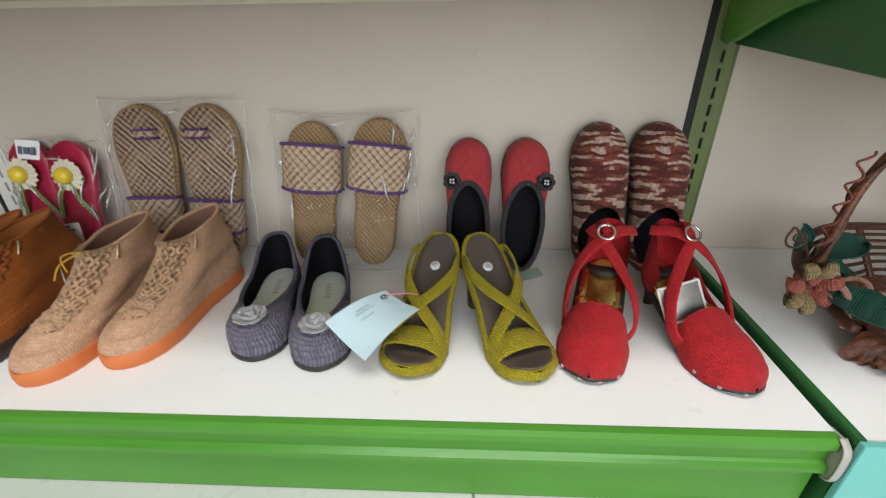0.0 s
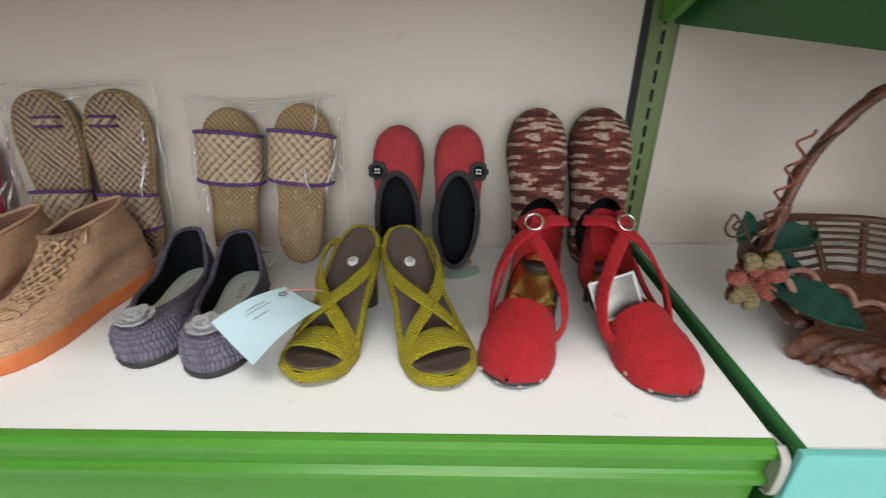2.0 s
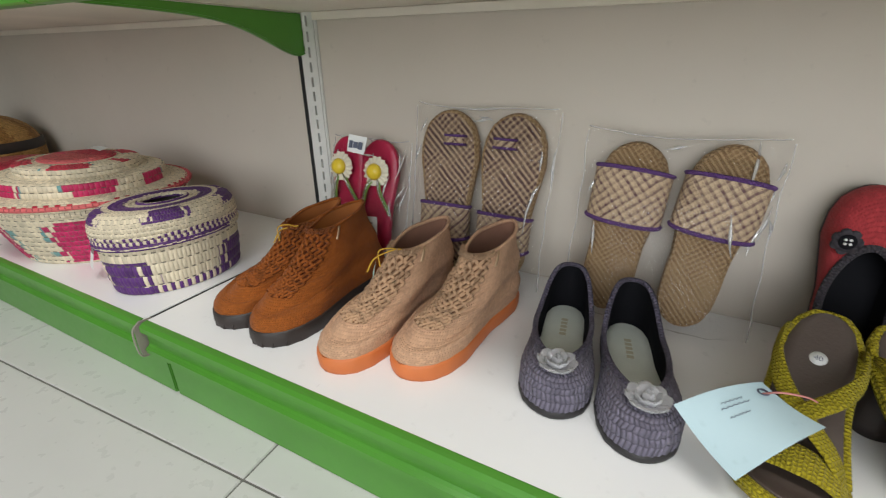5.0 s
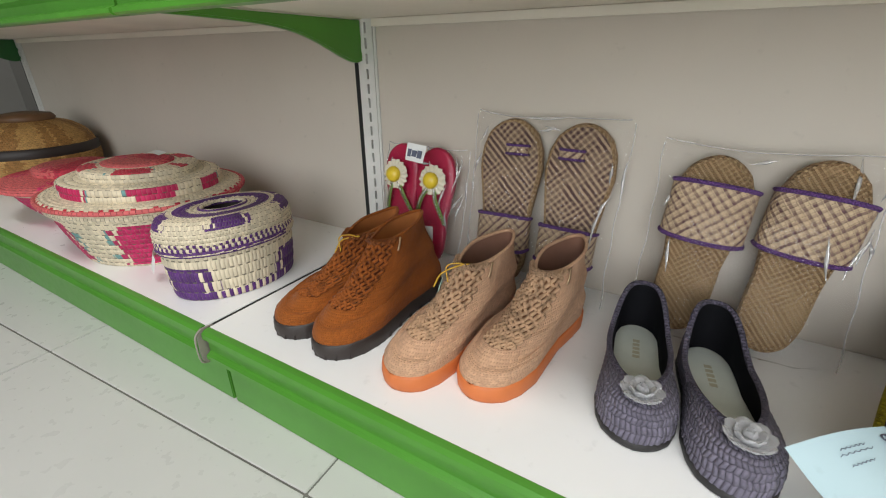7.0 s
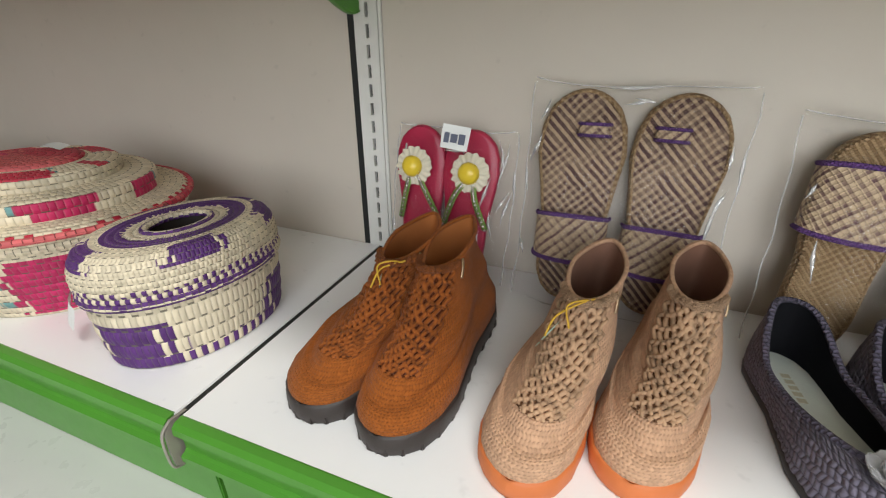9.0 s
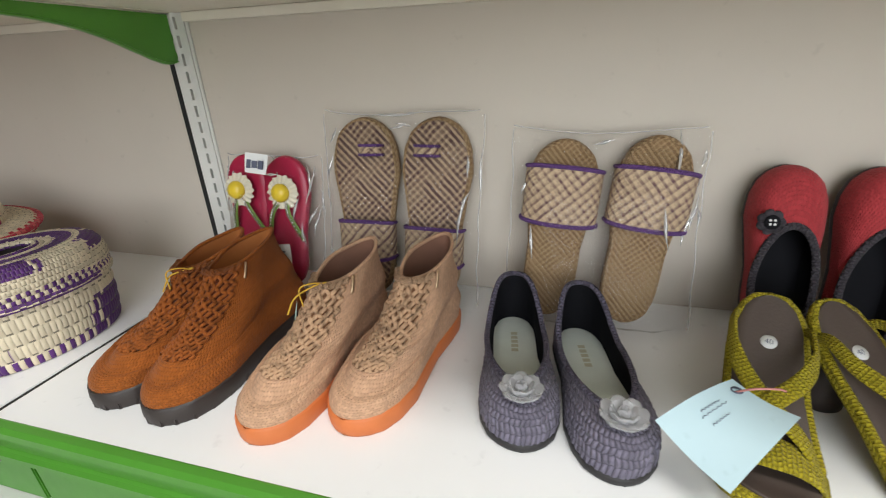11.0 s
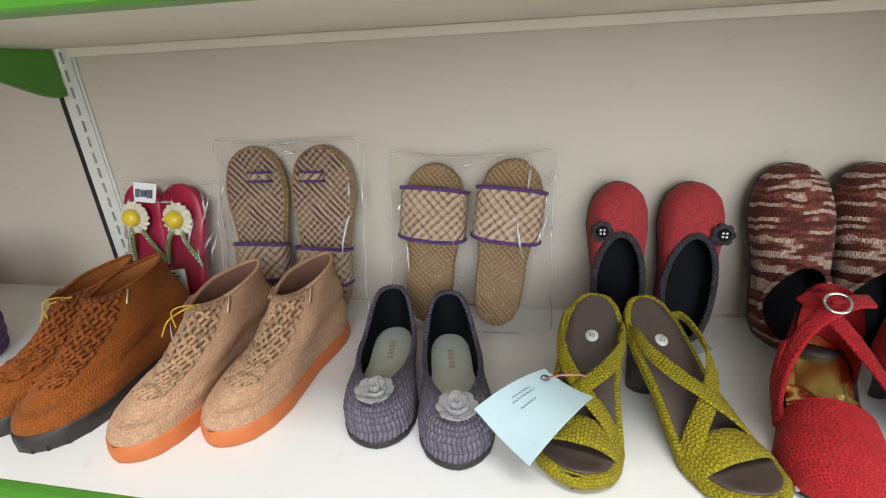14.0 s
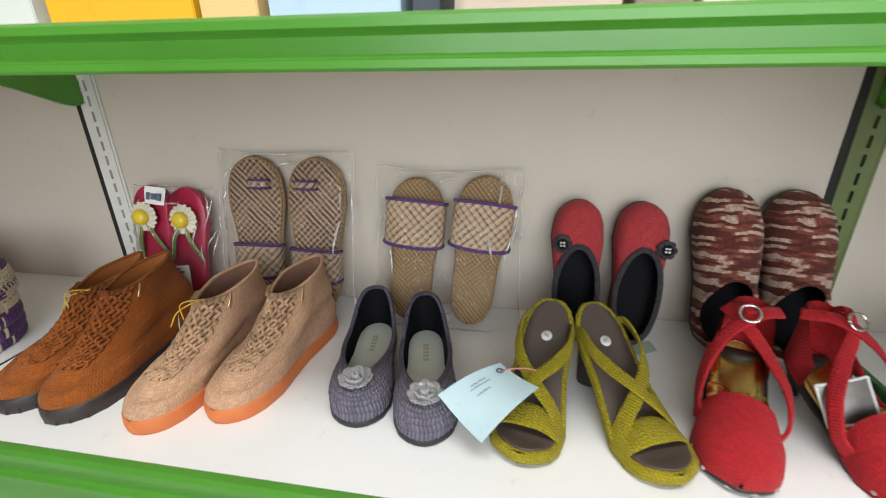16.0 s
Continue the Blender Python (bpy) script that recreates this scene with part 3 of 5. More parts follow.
def slab(name, ring, z0, z1, mat, parent, label="", bulge=0.0015):
    """A sole: the outline as a slab with rounded edges; z0 and z1 are numbers or heights along the outline."""
    c = ring.mean(0)
    z0, z1 = z0 + np.zeros(N), z1 + np.zeros(N)
    mirror = (-np.arange(N)) % N
    middle = (ring + ring[mirror]) / 2
    rows = []
    for f, k, inward in ((0.0, -bulge, 1.0), (0.0, -bulge, 0.5), (0.0, -bulge, 0.0), (0.12, 0.0, 0), (0.5, bulge * 0.6, 0), (0.88, 0.0, 0), (1.0, -bulge, 0.0), (1.0, -bulge, 0.35), (1.0, -bulge, 0.7), (1.0, -bulge, 1.0)):
        d = ring - c
        r = ring + d / (np.linalg.norm(d, axis=1)[:, None] + 1e-9) * k
        r = r * (1 - inward) + middle * inward
        r[:, 2] = z0 + (z1 - z0) * f
        rows.append(r)
    return surf(name, rows, mat, parent, label, True, flat=(0, 1, 6, 7, 8))


def oval(cy, a, b, x=0.0):
    """A ring matched to the sole's outline: centre cy, half-length a, half-width b."""
    return np.stack([x + SIDE * b * np.sqrt(np.clip(1 - (2 * LEN - 1) ** 2, 0, 1)), cy - a * np.cos(PHI), np.zeros(N)], 1)


def lining(opening, floor_ring, name, mat, parent, label=""):
    mid = (opening + floor_ring) / 2
    mid[:, :2] = opening[:, :2] * 0.55 + floor_ring[:, :2] * 0.45
    inner = opening - (opening - opening.mean(0)) * np.array([0.05, 0.03, 0])
    return surf(name, bezier(inner, mid, mid, floor_ring, 10), mat, parent, label, True, False, True)


def ankle_boot(e, L, W, bend, upper, sole, sole_label, liner, top, lace_mat, gap_shade_mat, thick=0.02, tread=False, lean_x=0.0, slim=0.315):
    base = outline(L, W, bend)
    slab("sole", outline(L, W, bend, 0.002), 0.0, thick, sole, e, sole_label)
    if tread:
        spec = []
        ring = outline(L, W, bend, -0.0018)
        for j in range(2, N, 4):
            x, y, _ = ring[j]
            spec.append((x - 0.004, x + 0.004, y - 0.004, y + 0.004, -0.0005, 0.009))
        part("tread", boxes(spec, 0.001), sole, e)["kind"] = "stuff"
    base[:, 2] = thick - 0.002
    cy, a, b = L * 0.30, L * 0.225, W * slim
    op = oval(cy, a, b)
    op[:, 0] += lean_x + 0.0015 * np.sin(3 * PHI + L * 90)
    op[:, 2] = top - 0.006 * np.sin(math.pi * LEN) - 0.012 * smooth(LEN, 0.4, 0.97)
    f = smooth(LEN, 0.35, 0.95)
    c1 = base.copy()
    c1[:, 2] += 0.034 + 0.002 * f
    c1[:, 0] *= 1.05
    c1[:, 1] += 0.002 * f - 0.008 * (1 - smooth(LEN, 0, 0.2))
    c2 = op.copy()
    c2[:, 2] -= 0.056 + 0.018 * f
    c2[:, 1] += 0.046 * f - 0.012 * (1 - smooth(LEN, 0, 0.25))
    c2[:, 0] = op[:, 0] * 1.02 + (base[:, 0] * 0.55) * f * (1 - f) * 2
    P = bezier(base, c1, c2, op, 44)
    # soft creases over the instep
    for i in range(44):
        here = smooth(LEN, 0.4, 0.7) * math.sin(math.pi * i / 43)
        P[i, :, 2] += 0.0014 * np.sin(i * 1.3 + LEN * 9) * here * (1 - smooth(LEN, 0.85, 1))
        P[i, :, 2] -= 0.006 * np.exp(-((i - 17 - 4 * np.sin(PHI * 2 + L * 70)) / 3.5) ** 2) * here
        P[i, :, 0] += 0.0025 * np.sin(i * 0.33 + L * 60) * math.sin(math.pi * i / 43)
    body = surf("upper", P, upper, e)
    lip = P[-1]
    strap("collar_edge", np.vstack([lip[::4], lip[:1]]), 0.0022, 0.0022, upper, e, "", (0, 0, 1), 6, 90)
    fl = oval(L * 0.29, L * 0.19, W * 0.2, lean_x * 0.5)
    fl[:, 2] = thick + 0.004
    lining(op, fl, "lining", liner, e)
    # openwork crochet panel over the instep: crossing cords with gaps between them
    mid = N // 2

    def over(i, k, rise):
        i0, k0 = min(int(i), 42), int(math.floor(k))
        fi, fk = i - i0, k - k0
        g = lambda a, b: P[min(a, 43), b % N]
        p = (g(i0, k0) * (1 - fk) + g(i0, k0 + 1) * fk) * (1 - fi) + (g(i0 + 1, k0) * (1 - fk) + g(i0 + 1, k0 + 1) * fk) * fi
        tu, tv = g(i0, k0 + 1) - g(i0, k0 - 1), g(i0 + 1, k0) - g(i0 - 1, k0)
        m = np.cross(tu, tv)
        m = m / (np.linalg.norm(m) + 1e-9)
        return p + (m if m[1] + m[2] > 0 else -m) * rise, (m if m[1] + m[2] > 0 else -m)

    half = lambda i: 8.5 + 8.5 * smooth(np.array(float(i)), 19, 38)
    cords = []
    for j, t in enumerate(np.linspace(-0.95, 0.95, 11)):
        # knobbly columns of stitches that touch and part again
        pts, ups = [], []
        for i in np.arange(20, 43.01, 0.45):
            wave = math.sin(i * 2.5 + j * math.pi + 0.5 * math.sin(j * 5.0 + i * 0.3))
            p, m = over(i, mid + t * float(half(i)) + 0.066 * float(half(i)) * wave, 0.0013 + 0.0009 * math.sin(i * 5.0 + j * 1.7))
            pts.append(p)
            ups.append(m)
        cords.append(sweep(pts, [0.0019, 0.0023, 0.0025], 0.0020, ups, 6, len(pts) * 2, 2.0))
    # one dark sheet behind the columns; its colour paints the shade in the holes
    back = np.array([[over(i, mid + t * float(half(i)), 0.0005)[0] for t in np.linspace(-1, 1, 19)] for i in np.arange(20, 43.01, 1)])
    panel = surf("crochet_panel", back, gap_shade_mat, e, "openwork crochet front panel, dark backing painted as shade in gaps", False)
    for cord in cords:
        joined("stitch_column", [cord], lace_mat, panel)
    # scalloped upper edge of the panel, turned outwards
    pts = [over(42.6 + 0.4 * math.sin(k * 2.2), mid + k, 0.0035 + 0.0015 * math.sin(k * 1.9))[0] for k in np.linspace(-18, 18, 34)]
    strap("panel_edge", pts, 0.0032, 0.0022, lace_mat, e, "scalloped crochet edge", (0, 0.8, 0.6), 8, 100, 2.0)
    # zip pull beside the collar
    (q, m), (q2, m2) = over(42.5, mid + 21, 0.002), over(38.5, mid + 20.5, 0.003)
    strap("zip_pull", [q, (q + q2) / 2 + m * 0.001, q2], 0.0016, 0.0008, PULL, e, "short zip pull", [m, m, m2], 8, 10)
    return P


def place(toe, heel, z=H):
    """A pose that lays a shoe from heel to toe on the shelf."""
    return pose(heel[0], heel[1], z, 0, 0, math.degrees(math.atan2(-(toe[0] - heel[0]), toe[1] - heel[1])))


def span(toe, heel):
    return math.hypot(toe[0] - heel[0], toe[1] - heel[1])


TAN_KNOT = knit("tan_yarn", (0.52, 0.325, 0.195), 0.002, 0.0015)
RUST_KNOT = knit("rust_yarn", (0.29, 0.080, 0.014), 0.002, 0.0015)
PULL = metal("brass_zip_pull", (0.75, 0.55, 0.35), 0.4)
# dark tones for the painted shade between stitch columns
RUST_GAP_SHADE = leather("rust_gap_shade", (0.085, 0.022, 0.007), 0.9, 200, 0.1)
TAN_GAP_SHADE = leather("tan_gap_shade", (0.15, 0.075, 0.04), 0.9, 200, 0.1)
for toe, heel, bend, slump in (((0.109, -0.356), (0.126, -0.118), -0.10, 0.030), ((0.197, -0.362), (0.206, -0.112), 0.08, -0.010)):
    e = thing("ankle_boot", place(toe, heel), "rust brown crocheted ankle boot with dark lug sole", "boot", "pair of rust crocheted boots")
    ankle_boot(e, span(toe, heel), 0.086, bend, RUST, BROWN_SOLE, "dark brown lugged rubber sole", RUST_LINING, 0.131, RUST_KNOT, RUST_GAP_SHADE, 0.022, True, -slump, 0.235)
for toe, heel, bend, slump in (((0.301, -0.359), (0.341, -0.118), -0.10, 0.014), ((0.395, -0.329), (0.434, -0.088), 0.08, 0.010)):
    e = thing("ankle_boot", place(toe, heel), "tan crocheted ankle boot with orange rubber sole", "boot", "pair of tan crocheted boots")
    ankle_boot(e, span(toe, heel), 0.083, bend, TAN, ORANGE_SOLE, "orange rubber sole", ROSY_LINING, 0.131, TAN_KNOT, TAN_GAP_SHADE, 0.021, False, -slump, 0.27)


def ballet_flat(e, L, W, bend, upper, trim, liner, insole, heel_h=0.045, vamp=0.60, toe_h=0.042, sole_t=0.008, sole_mat=BLACK_SOLE, point=0.0, ribs=0.0, wide=0.34, cuff=0.0032):
    base = outline(L, W, bend, 0, point)
    slab("sole", outline(L, W, bend, 0.0005, point), 0.0, sole_t, sole_mat, e, "thin dark outsole")
    base[:, 2] = sole_t - 0.002
    a = L * vamp / 2
    op = oval(L * 0.02 + a, a, W * wide)
    op[:, 0] += np.interp(op[:, 1], base[:N // 2 + 1, 1], (base[:N // 2 + 1, 0] + base[[0] + list(range(N - 1, N // 2 - 1, -1)), 0]) / 2)
    op[:, 2] = sole_t + heel_h - (heel_h - 0.030) * smooth(LEN, 0.02, 0.4) + (toe_h - 0.030) * smooth(LEN, 0.5, 1)
    f = smooth(LEN, 0.45, 1)
    c1 = base.copy()
    c1[:, :2] += (base[:, :2] - base[:, :2].mean(0)) * 0.05
    c1[:, 2] += 0.018 + 0.030 * f
    c2 = op.copy()
    c2[:, :2] += (op[:, :2] - op[:, :2].mean(0)) * 0.06
    c2[:, 1] += 0.030 * f
    c2[:, 2] -= 0.008 - 0.008 * f
    M = 36
    P = bezier(base, c1, c2, op, M)
    if ribs:
        # chunky columns of stitches that run from the sole up to the opening
        mid = P.mean((0, 1))
        for i in range(1, M - 2):
            d = P[i] - mid
            d /= np.linalg.norm(d, axis=1)[:, None]
            lobes = np.abs(np.sin(PHI * 28)) ** 0.7 * (0.75 + 0.25 * math.sin(i * 1.4))
            P[i] += d * (ribs * (lobes - 0.4) * (0.35 + 0.65 * smooth(LEN, 0.4, 0.7)))[:, None]
    surf("upper", P, upper, e)
    strap("edging", np.vstack([P[-1][::4], P[-1][:1]]), cuff, 0.0024, trim, e, "crocheted edging round the opening", (0, 0, 1), 8, 112)
    fl = outline(L * 0.97, W * 0.84, bend, 0, point)
    fl[:, 1] += L * 0.015
    fl[:, 2] = sole_t + 0.003
    lining(op, fl, "lining", liner, e)
    ins = outline(L * 0.93, W * 0.82, bend, 0, point)
    ins[:, 1] += L * 0.03
    slab("insole", ins, sole_t + 0.0035, sole_t + 0.0055, insole, e, "padded insole", 0.0006)
    return P, op


def rose(e, p, r=0.017):
    """A clear acrylic rose: a core with rings of curled petals."""
    rng = random.Random(5)
    bm = bmesh.new()
    bmesh.ops.create_icosphere(bm, subdivisions=2, radius=1, matrix=Matrix.Translation(Vector(p) + Vector((0, 0, 0.006))) @ Matrix.Diagonal((0.006, 0.006, 0.005, 1)))
    core = part("crystal_rose", bm, CRYSTAL, e, "clear acrylic rose ornament", True)
    for ring, (k, rad, tilt, size) in enumerate(((8, 0.76, 0.42, 0.60), (7, 0.50, 0.8, 0.48), (4, 0.22, 1.2, 0.36))):
        for j in range(k):
            a = 2 * math.pi * j / k + ring * 0.5
            m = Matrix.Translation(p) @ Matrix.Rotation(a, 4, "Z") @ Matrix.Translation((rad * r, 0, 0.004 + ring * 0.0022)) @ Matrix.Rotation(-tilt, 4, "Y") @ Matrix.Diagonal((size * r, size * r * 0.95, 0.0022, 1))
            bm = bmesh.new()
            q = bmesh.ops.create_icosphere(bm, subdivisions=2, radius=1)
            for v in q["verts"]:
                v.co.z += 0.9 * v.co.x * v.co.x + 0.5 * v.co.y * v.co.y + 0.45 * rng.random()
            bmesh.ops.transform(bm, matrix=m, verts=q["verts"])
            part("petal", bm, CRYSTAL, core)
    return core


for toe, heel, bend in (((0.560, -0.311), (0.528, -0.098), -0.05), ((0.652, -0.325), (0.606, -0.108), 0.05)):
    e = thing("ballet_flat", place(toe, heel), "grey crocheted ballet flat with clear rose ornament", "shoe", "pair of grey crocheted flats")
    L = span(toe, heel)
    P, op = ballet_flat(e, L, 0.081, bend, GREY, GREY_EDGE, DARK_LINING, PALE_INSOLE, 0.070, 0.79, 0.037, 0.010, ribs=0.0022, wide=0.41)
    q = P[-1][N // 2]
    rose(e, Vector((q[0], q[1] + 0.015, q[2] - 0.001)))
    # faint mark stamped on the insole
    part("stamp", boxes([(-0.004, 0.004, L * 0.2 + 0.0085 * k, L * 0.2 + 0.0085 * k + 0.0055, 0.0156, 0.0160) for k in range(5)], 0), leather("gold_stamp", (0.5, 0.47, 0.34), 0.4), e, "faint gold stamp")

for x, yaw, bend, bx in ((0.832, -1, 0.05, -0.024), (0.911, 4, -0.05, 0.026)):
    # standing on the heel, sole against the back panel
    m = pose(x, -0.066, H + 0.005, 0, yaw, 0) @ pose(0, 0, 0, 76, 0, 0)
    e = thing("ballet_flat", m, "coral crocheted flat with charcoal edging and button flower, propped upright", "shoe", "pair of coral crocheted flats")
    P, op = ballet_flat(e, 0.209, 0.075, bend, CORAL, CHARCOAL, DARK_LINING, DARK_LINING, 0.036, 0.66, 0.038, 0.008, wide=0.41, cuff=0.0042)
    q = P[-1][N // 2]
    bm = bmesh.new()
    for k in range(7):
        a = k * 0.8976
        bmesh.ops.create_icosphere(bm, subdivisions=2, radius=1, matrix=pose(bx + 0.009 * math.cos(a), q[1] + 0.004 + 0.009 * math.sin(a), q[2] + 0.004) @ Matrix.Diagonal((0.0058, 0.0058, 0.0032, 1)))
    fl = part("flower", bm, CHARCOAL, e, "charcoal crocheted flower", True)
    surf("button", revolve([(0.0, 0.0), (0.0075, 0.0), (0.008, 0.0015), (0.0065, 0.0024), (0.004, 0.0016), (0.0, 0.0016)], n=24) + np.array([bx, q[1] + 0.004, q[2] + 0.0065]), DARK_LINING, fl, "black sewing button")
    part("thread", boxes([(bx + dx - 0.0013, bx + dx + 0.0013, q[1] + 0.004 + dy - 0.0013, q[1] + 0.004 + dy + 0.0013, q[2] + 0.008, q[2] + 0.0098) for dx in (-0.0022, 0.0022) for dy in (-0.0022, 0.0022)], 0.0005), WHITE_PAPER, fl)

for x, yaw, bend in ((1.036, -1, 0.04), (1.119, 2, -0.04)):
    m = pose(x, -0.070, H + 0.004, 0, yaw, 0) @ pose(0, 0, 0, 75, 0, 0)
    e = thing("slip_on_shoe", m, "mottled brown and cream crocheted slip-on, propped upright", "shoe", "pair of mottled slip-ons")
    ballet_flat(e, 0.234, 0.086, bend, MOTTLED, MOTTLED, DARK_LINING, DARK_LINING, 0.055, 0.46, 0.055, 0.01, wide=0.41)


# sandals and heels ------------------------------------------------------
def lift(y, L, heel):
    """Height of a heeled footbed along its length."""
    s = np.asarray(y) / L
    x = np.clip(1 - s / 0.70, 0, 1)
    return heel * x * (0.72 + 0.28 * x) + 0.006 * smooth(s, 0.86, 1.0)


def cross_sandal(e, L, W, bend, heel, mirror):
    ring = outline(L, W, bend, 0.003)
    z = lift(ring[:, 1], L, heel)
    slab("platform", ring, z + 0.001, z + 0.0155, LIME, e, "olive crocheted sole cover", 0.003)
    ins = outline(L * 0.965, W * 0.92, bend)
    ins[:, 1] += L * 0.017
    zi = lift(ins[:, 1], L, heel)
    slab("footbed", ins, zi + 0.0150, zi + 0.0178, FOOTBED, e, "dark brown footbed", 0.0008)
    hl = oval(L * 0.125, L * 0.105, W * 0.30)
    h2 = oval(L * 0.135, L * 0.085, W * 0.26)
    rows = []
    for t in np.linspace(0, 1, 6):
        r = h2 * (1 - t) + hl * t
        r[:, 2] = t * (lift(hl[:, 1], L, heel) + 0.002)
        rows.append(r)
    surf("heel_block", rows, BROWN_SOLE, e, "dark brown block heel", True, True, True)
    edge = lambda s, side: (side * np.interp(s, SOLE_S, SOLE_W) * W / 2 + bend * (s - 0.25) * abs(s - 0.25) * L * 0.35, s * L, float(lift(s * L, L, heel)) + 0.012)
    def arch(s0, a, s1, b, rise, bias=0.5):
        p, q = np.array(edge(s0, a)), np.array(edge(s1, b))
        pts = [p]
        for t in (0.12, 0.35, 0.65, 0.88):
            m = p * (1 - t) + q * t
            m[2] += rise * math.sin(math.pi * t) ** 0.55
            pts.append(m)
        return pts + [q]
    strap("toe_strap", arch(0.765, -1, 0.765, 1, 0.021), [0.013, 0.017, 0.0175, 0.017, 0.013], 0.0022, LIME, e, "wide crocheted toe strap", [(-1, 0, 0.3), (-0.4, 0, 1), (0, 0.1, 1), (0.4, 0, 1), (1, 0, 0.3)], 12)
    k = -1 if mirror else 1

    def crossing(a, s0, mid_rise):
        # up from the rear edge, forward along the side, then across the instep to the other edge
        p, q = np.array(edge(s0, a)), np.array(edge(0.72, -a))
        at = lambda s, x, up: np.array([x * W / 2, s * L, float(lift(s * L, L, heel)) + 0.014 + up])
        pts = [p, at(s0 + 0.08, a * 0.80, 0.016), at(0.34, a * 0.80, 0.026), at(0.48, a * 0.52, mid_rise), at(0.59, -a * 0.02, mid_rise - 0.002), at(0.67, -a * 0.60, 0.018), q]
        ups = [(a, 0, 0.2), (a, 0, 0.3), (a, 0, 0.5), (a * 0.5, 0.2, 0.9), (0, 0.3, 1), (-a * 0.6, 0.2, 0.8), (-a, 0, 0.3)]
        return pts, ups

    for a, s0, rise in ((-k, 0.10, 0.028), (k, 0.13, 0.034)):
        pts, ups = crossing(a, s0, rise)
        strap("cross_strap", pts, [0.004, 0.0060, 0.0072, 0.0080, 0.0092, 0.011], 0.0020, LIME, e, "", ups, 12, 56)
    for s in (-1, 1):
        strap("side_binding", [np.array(edge(t, s)) + [0, 0, 0.002] for t in (0.04, 0.12, 0.25, 0.4, 0.55, 0.7)], 0.0035, 0.0028, LIME, e, "", (0, 0, 1), 8)
    y = L * 0.225
    zz = float(lift(y, L, heel)) + 0.0182
    slope = math.atan2(float(lift(y + 0.004, L, heel) - lift(y - 0.004, L, heel)), 0.008)
    m = Matrix.Translation((0, y, zz)) @ Matrix.Rotation(slope, 4, "X")
    dot = surf("size_sticker", revolve([(0.0, 0), (0.0070, 0), (0.0070, 0.0006), (0.0, 0.0006)], n=28), WHITE_PAPER, e, "round white size sticker")
    dot.data.transform(m)
    lettering("size_number", "40", 0.0072, m @ Matrix.Translation((0, 0, 0.0009)) @ Matrix.Rotation(math.pi, 4, "Z"), INK, dot)


for toe, heel, bend, mirror in (((0.751, -0.335), (0.794, -0.149), -0.05, True), ((0.914, -0.337), (0.841, -0.150), 0.06, False)):
    e = thing("crossed_strap_sandal", place(toe, heel), "olive green crocheted sandal with brown footbed and block heel", "sandal", "pair of olive crocheted sandals")
    cross_sandal(e, span(toe, heel), 0.079, bend, 0.090, mirror)


WELT = leather("worn_welt", (0.5, 0.36, 0.32), 0.7)


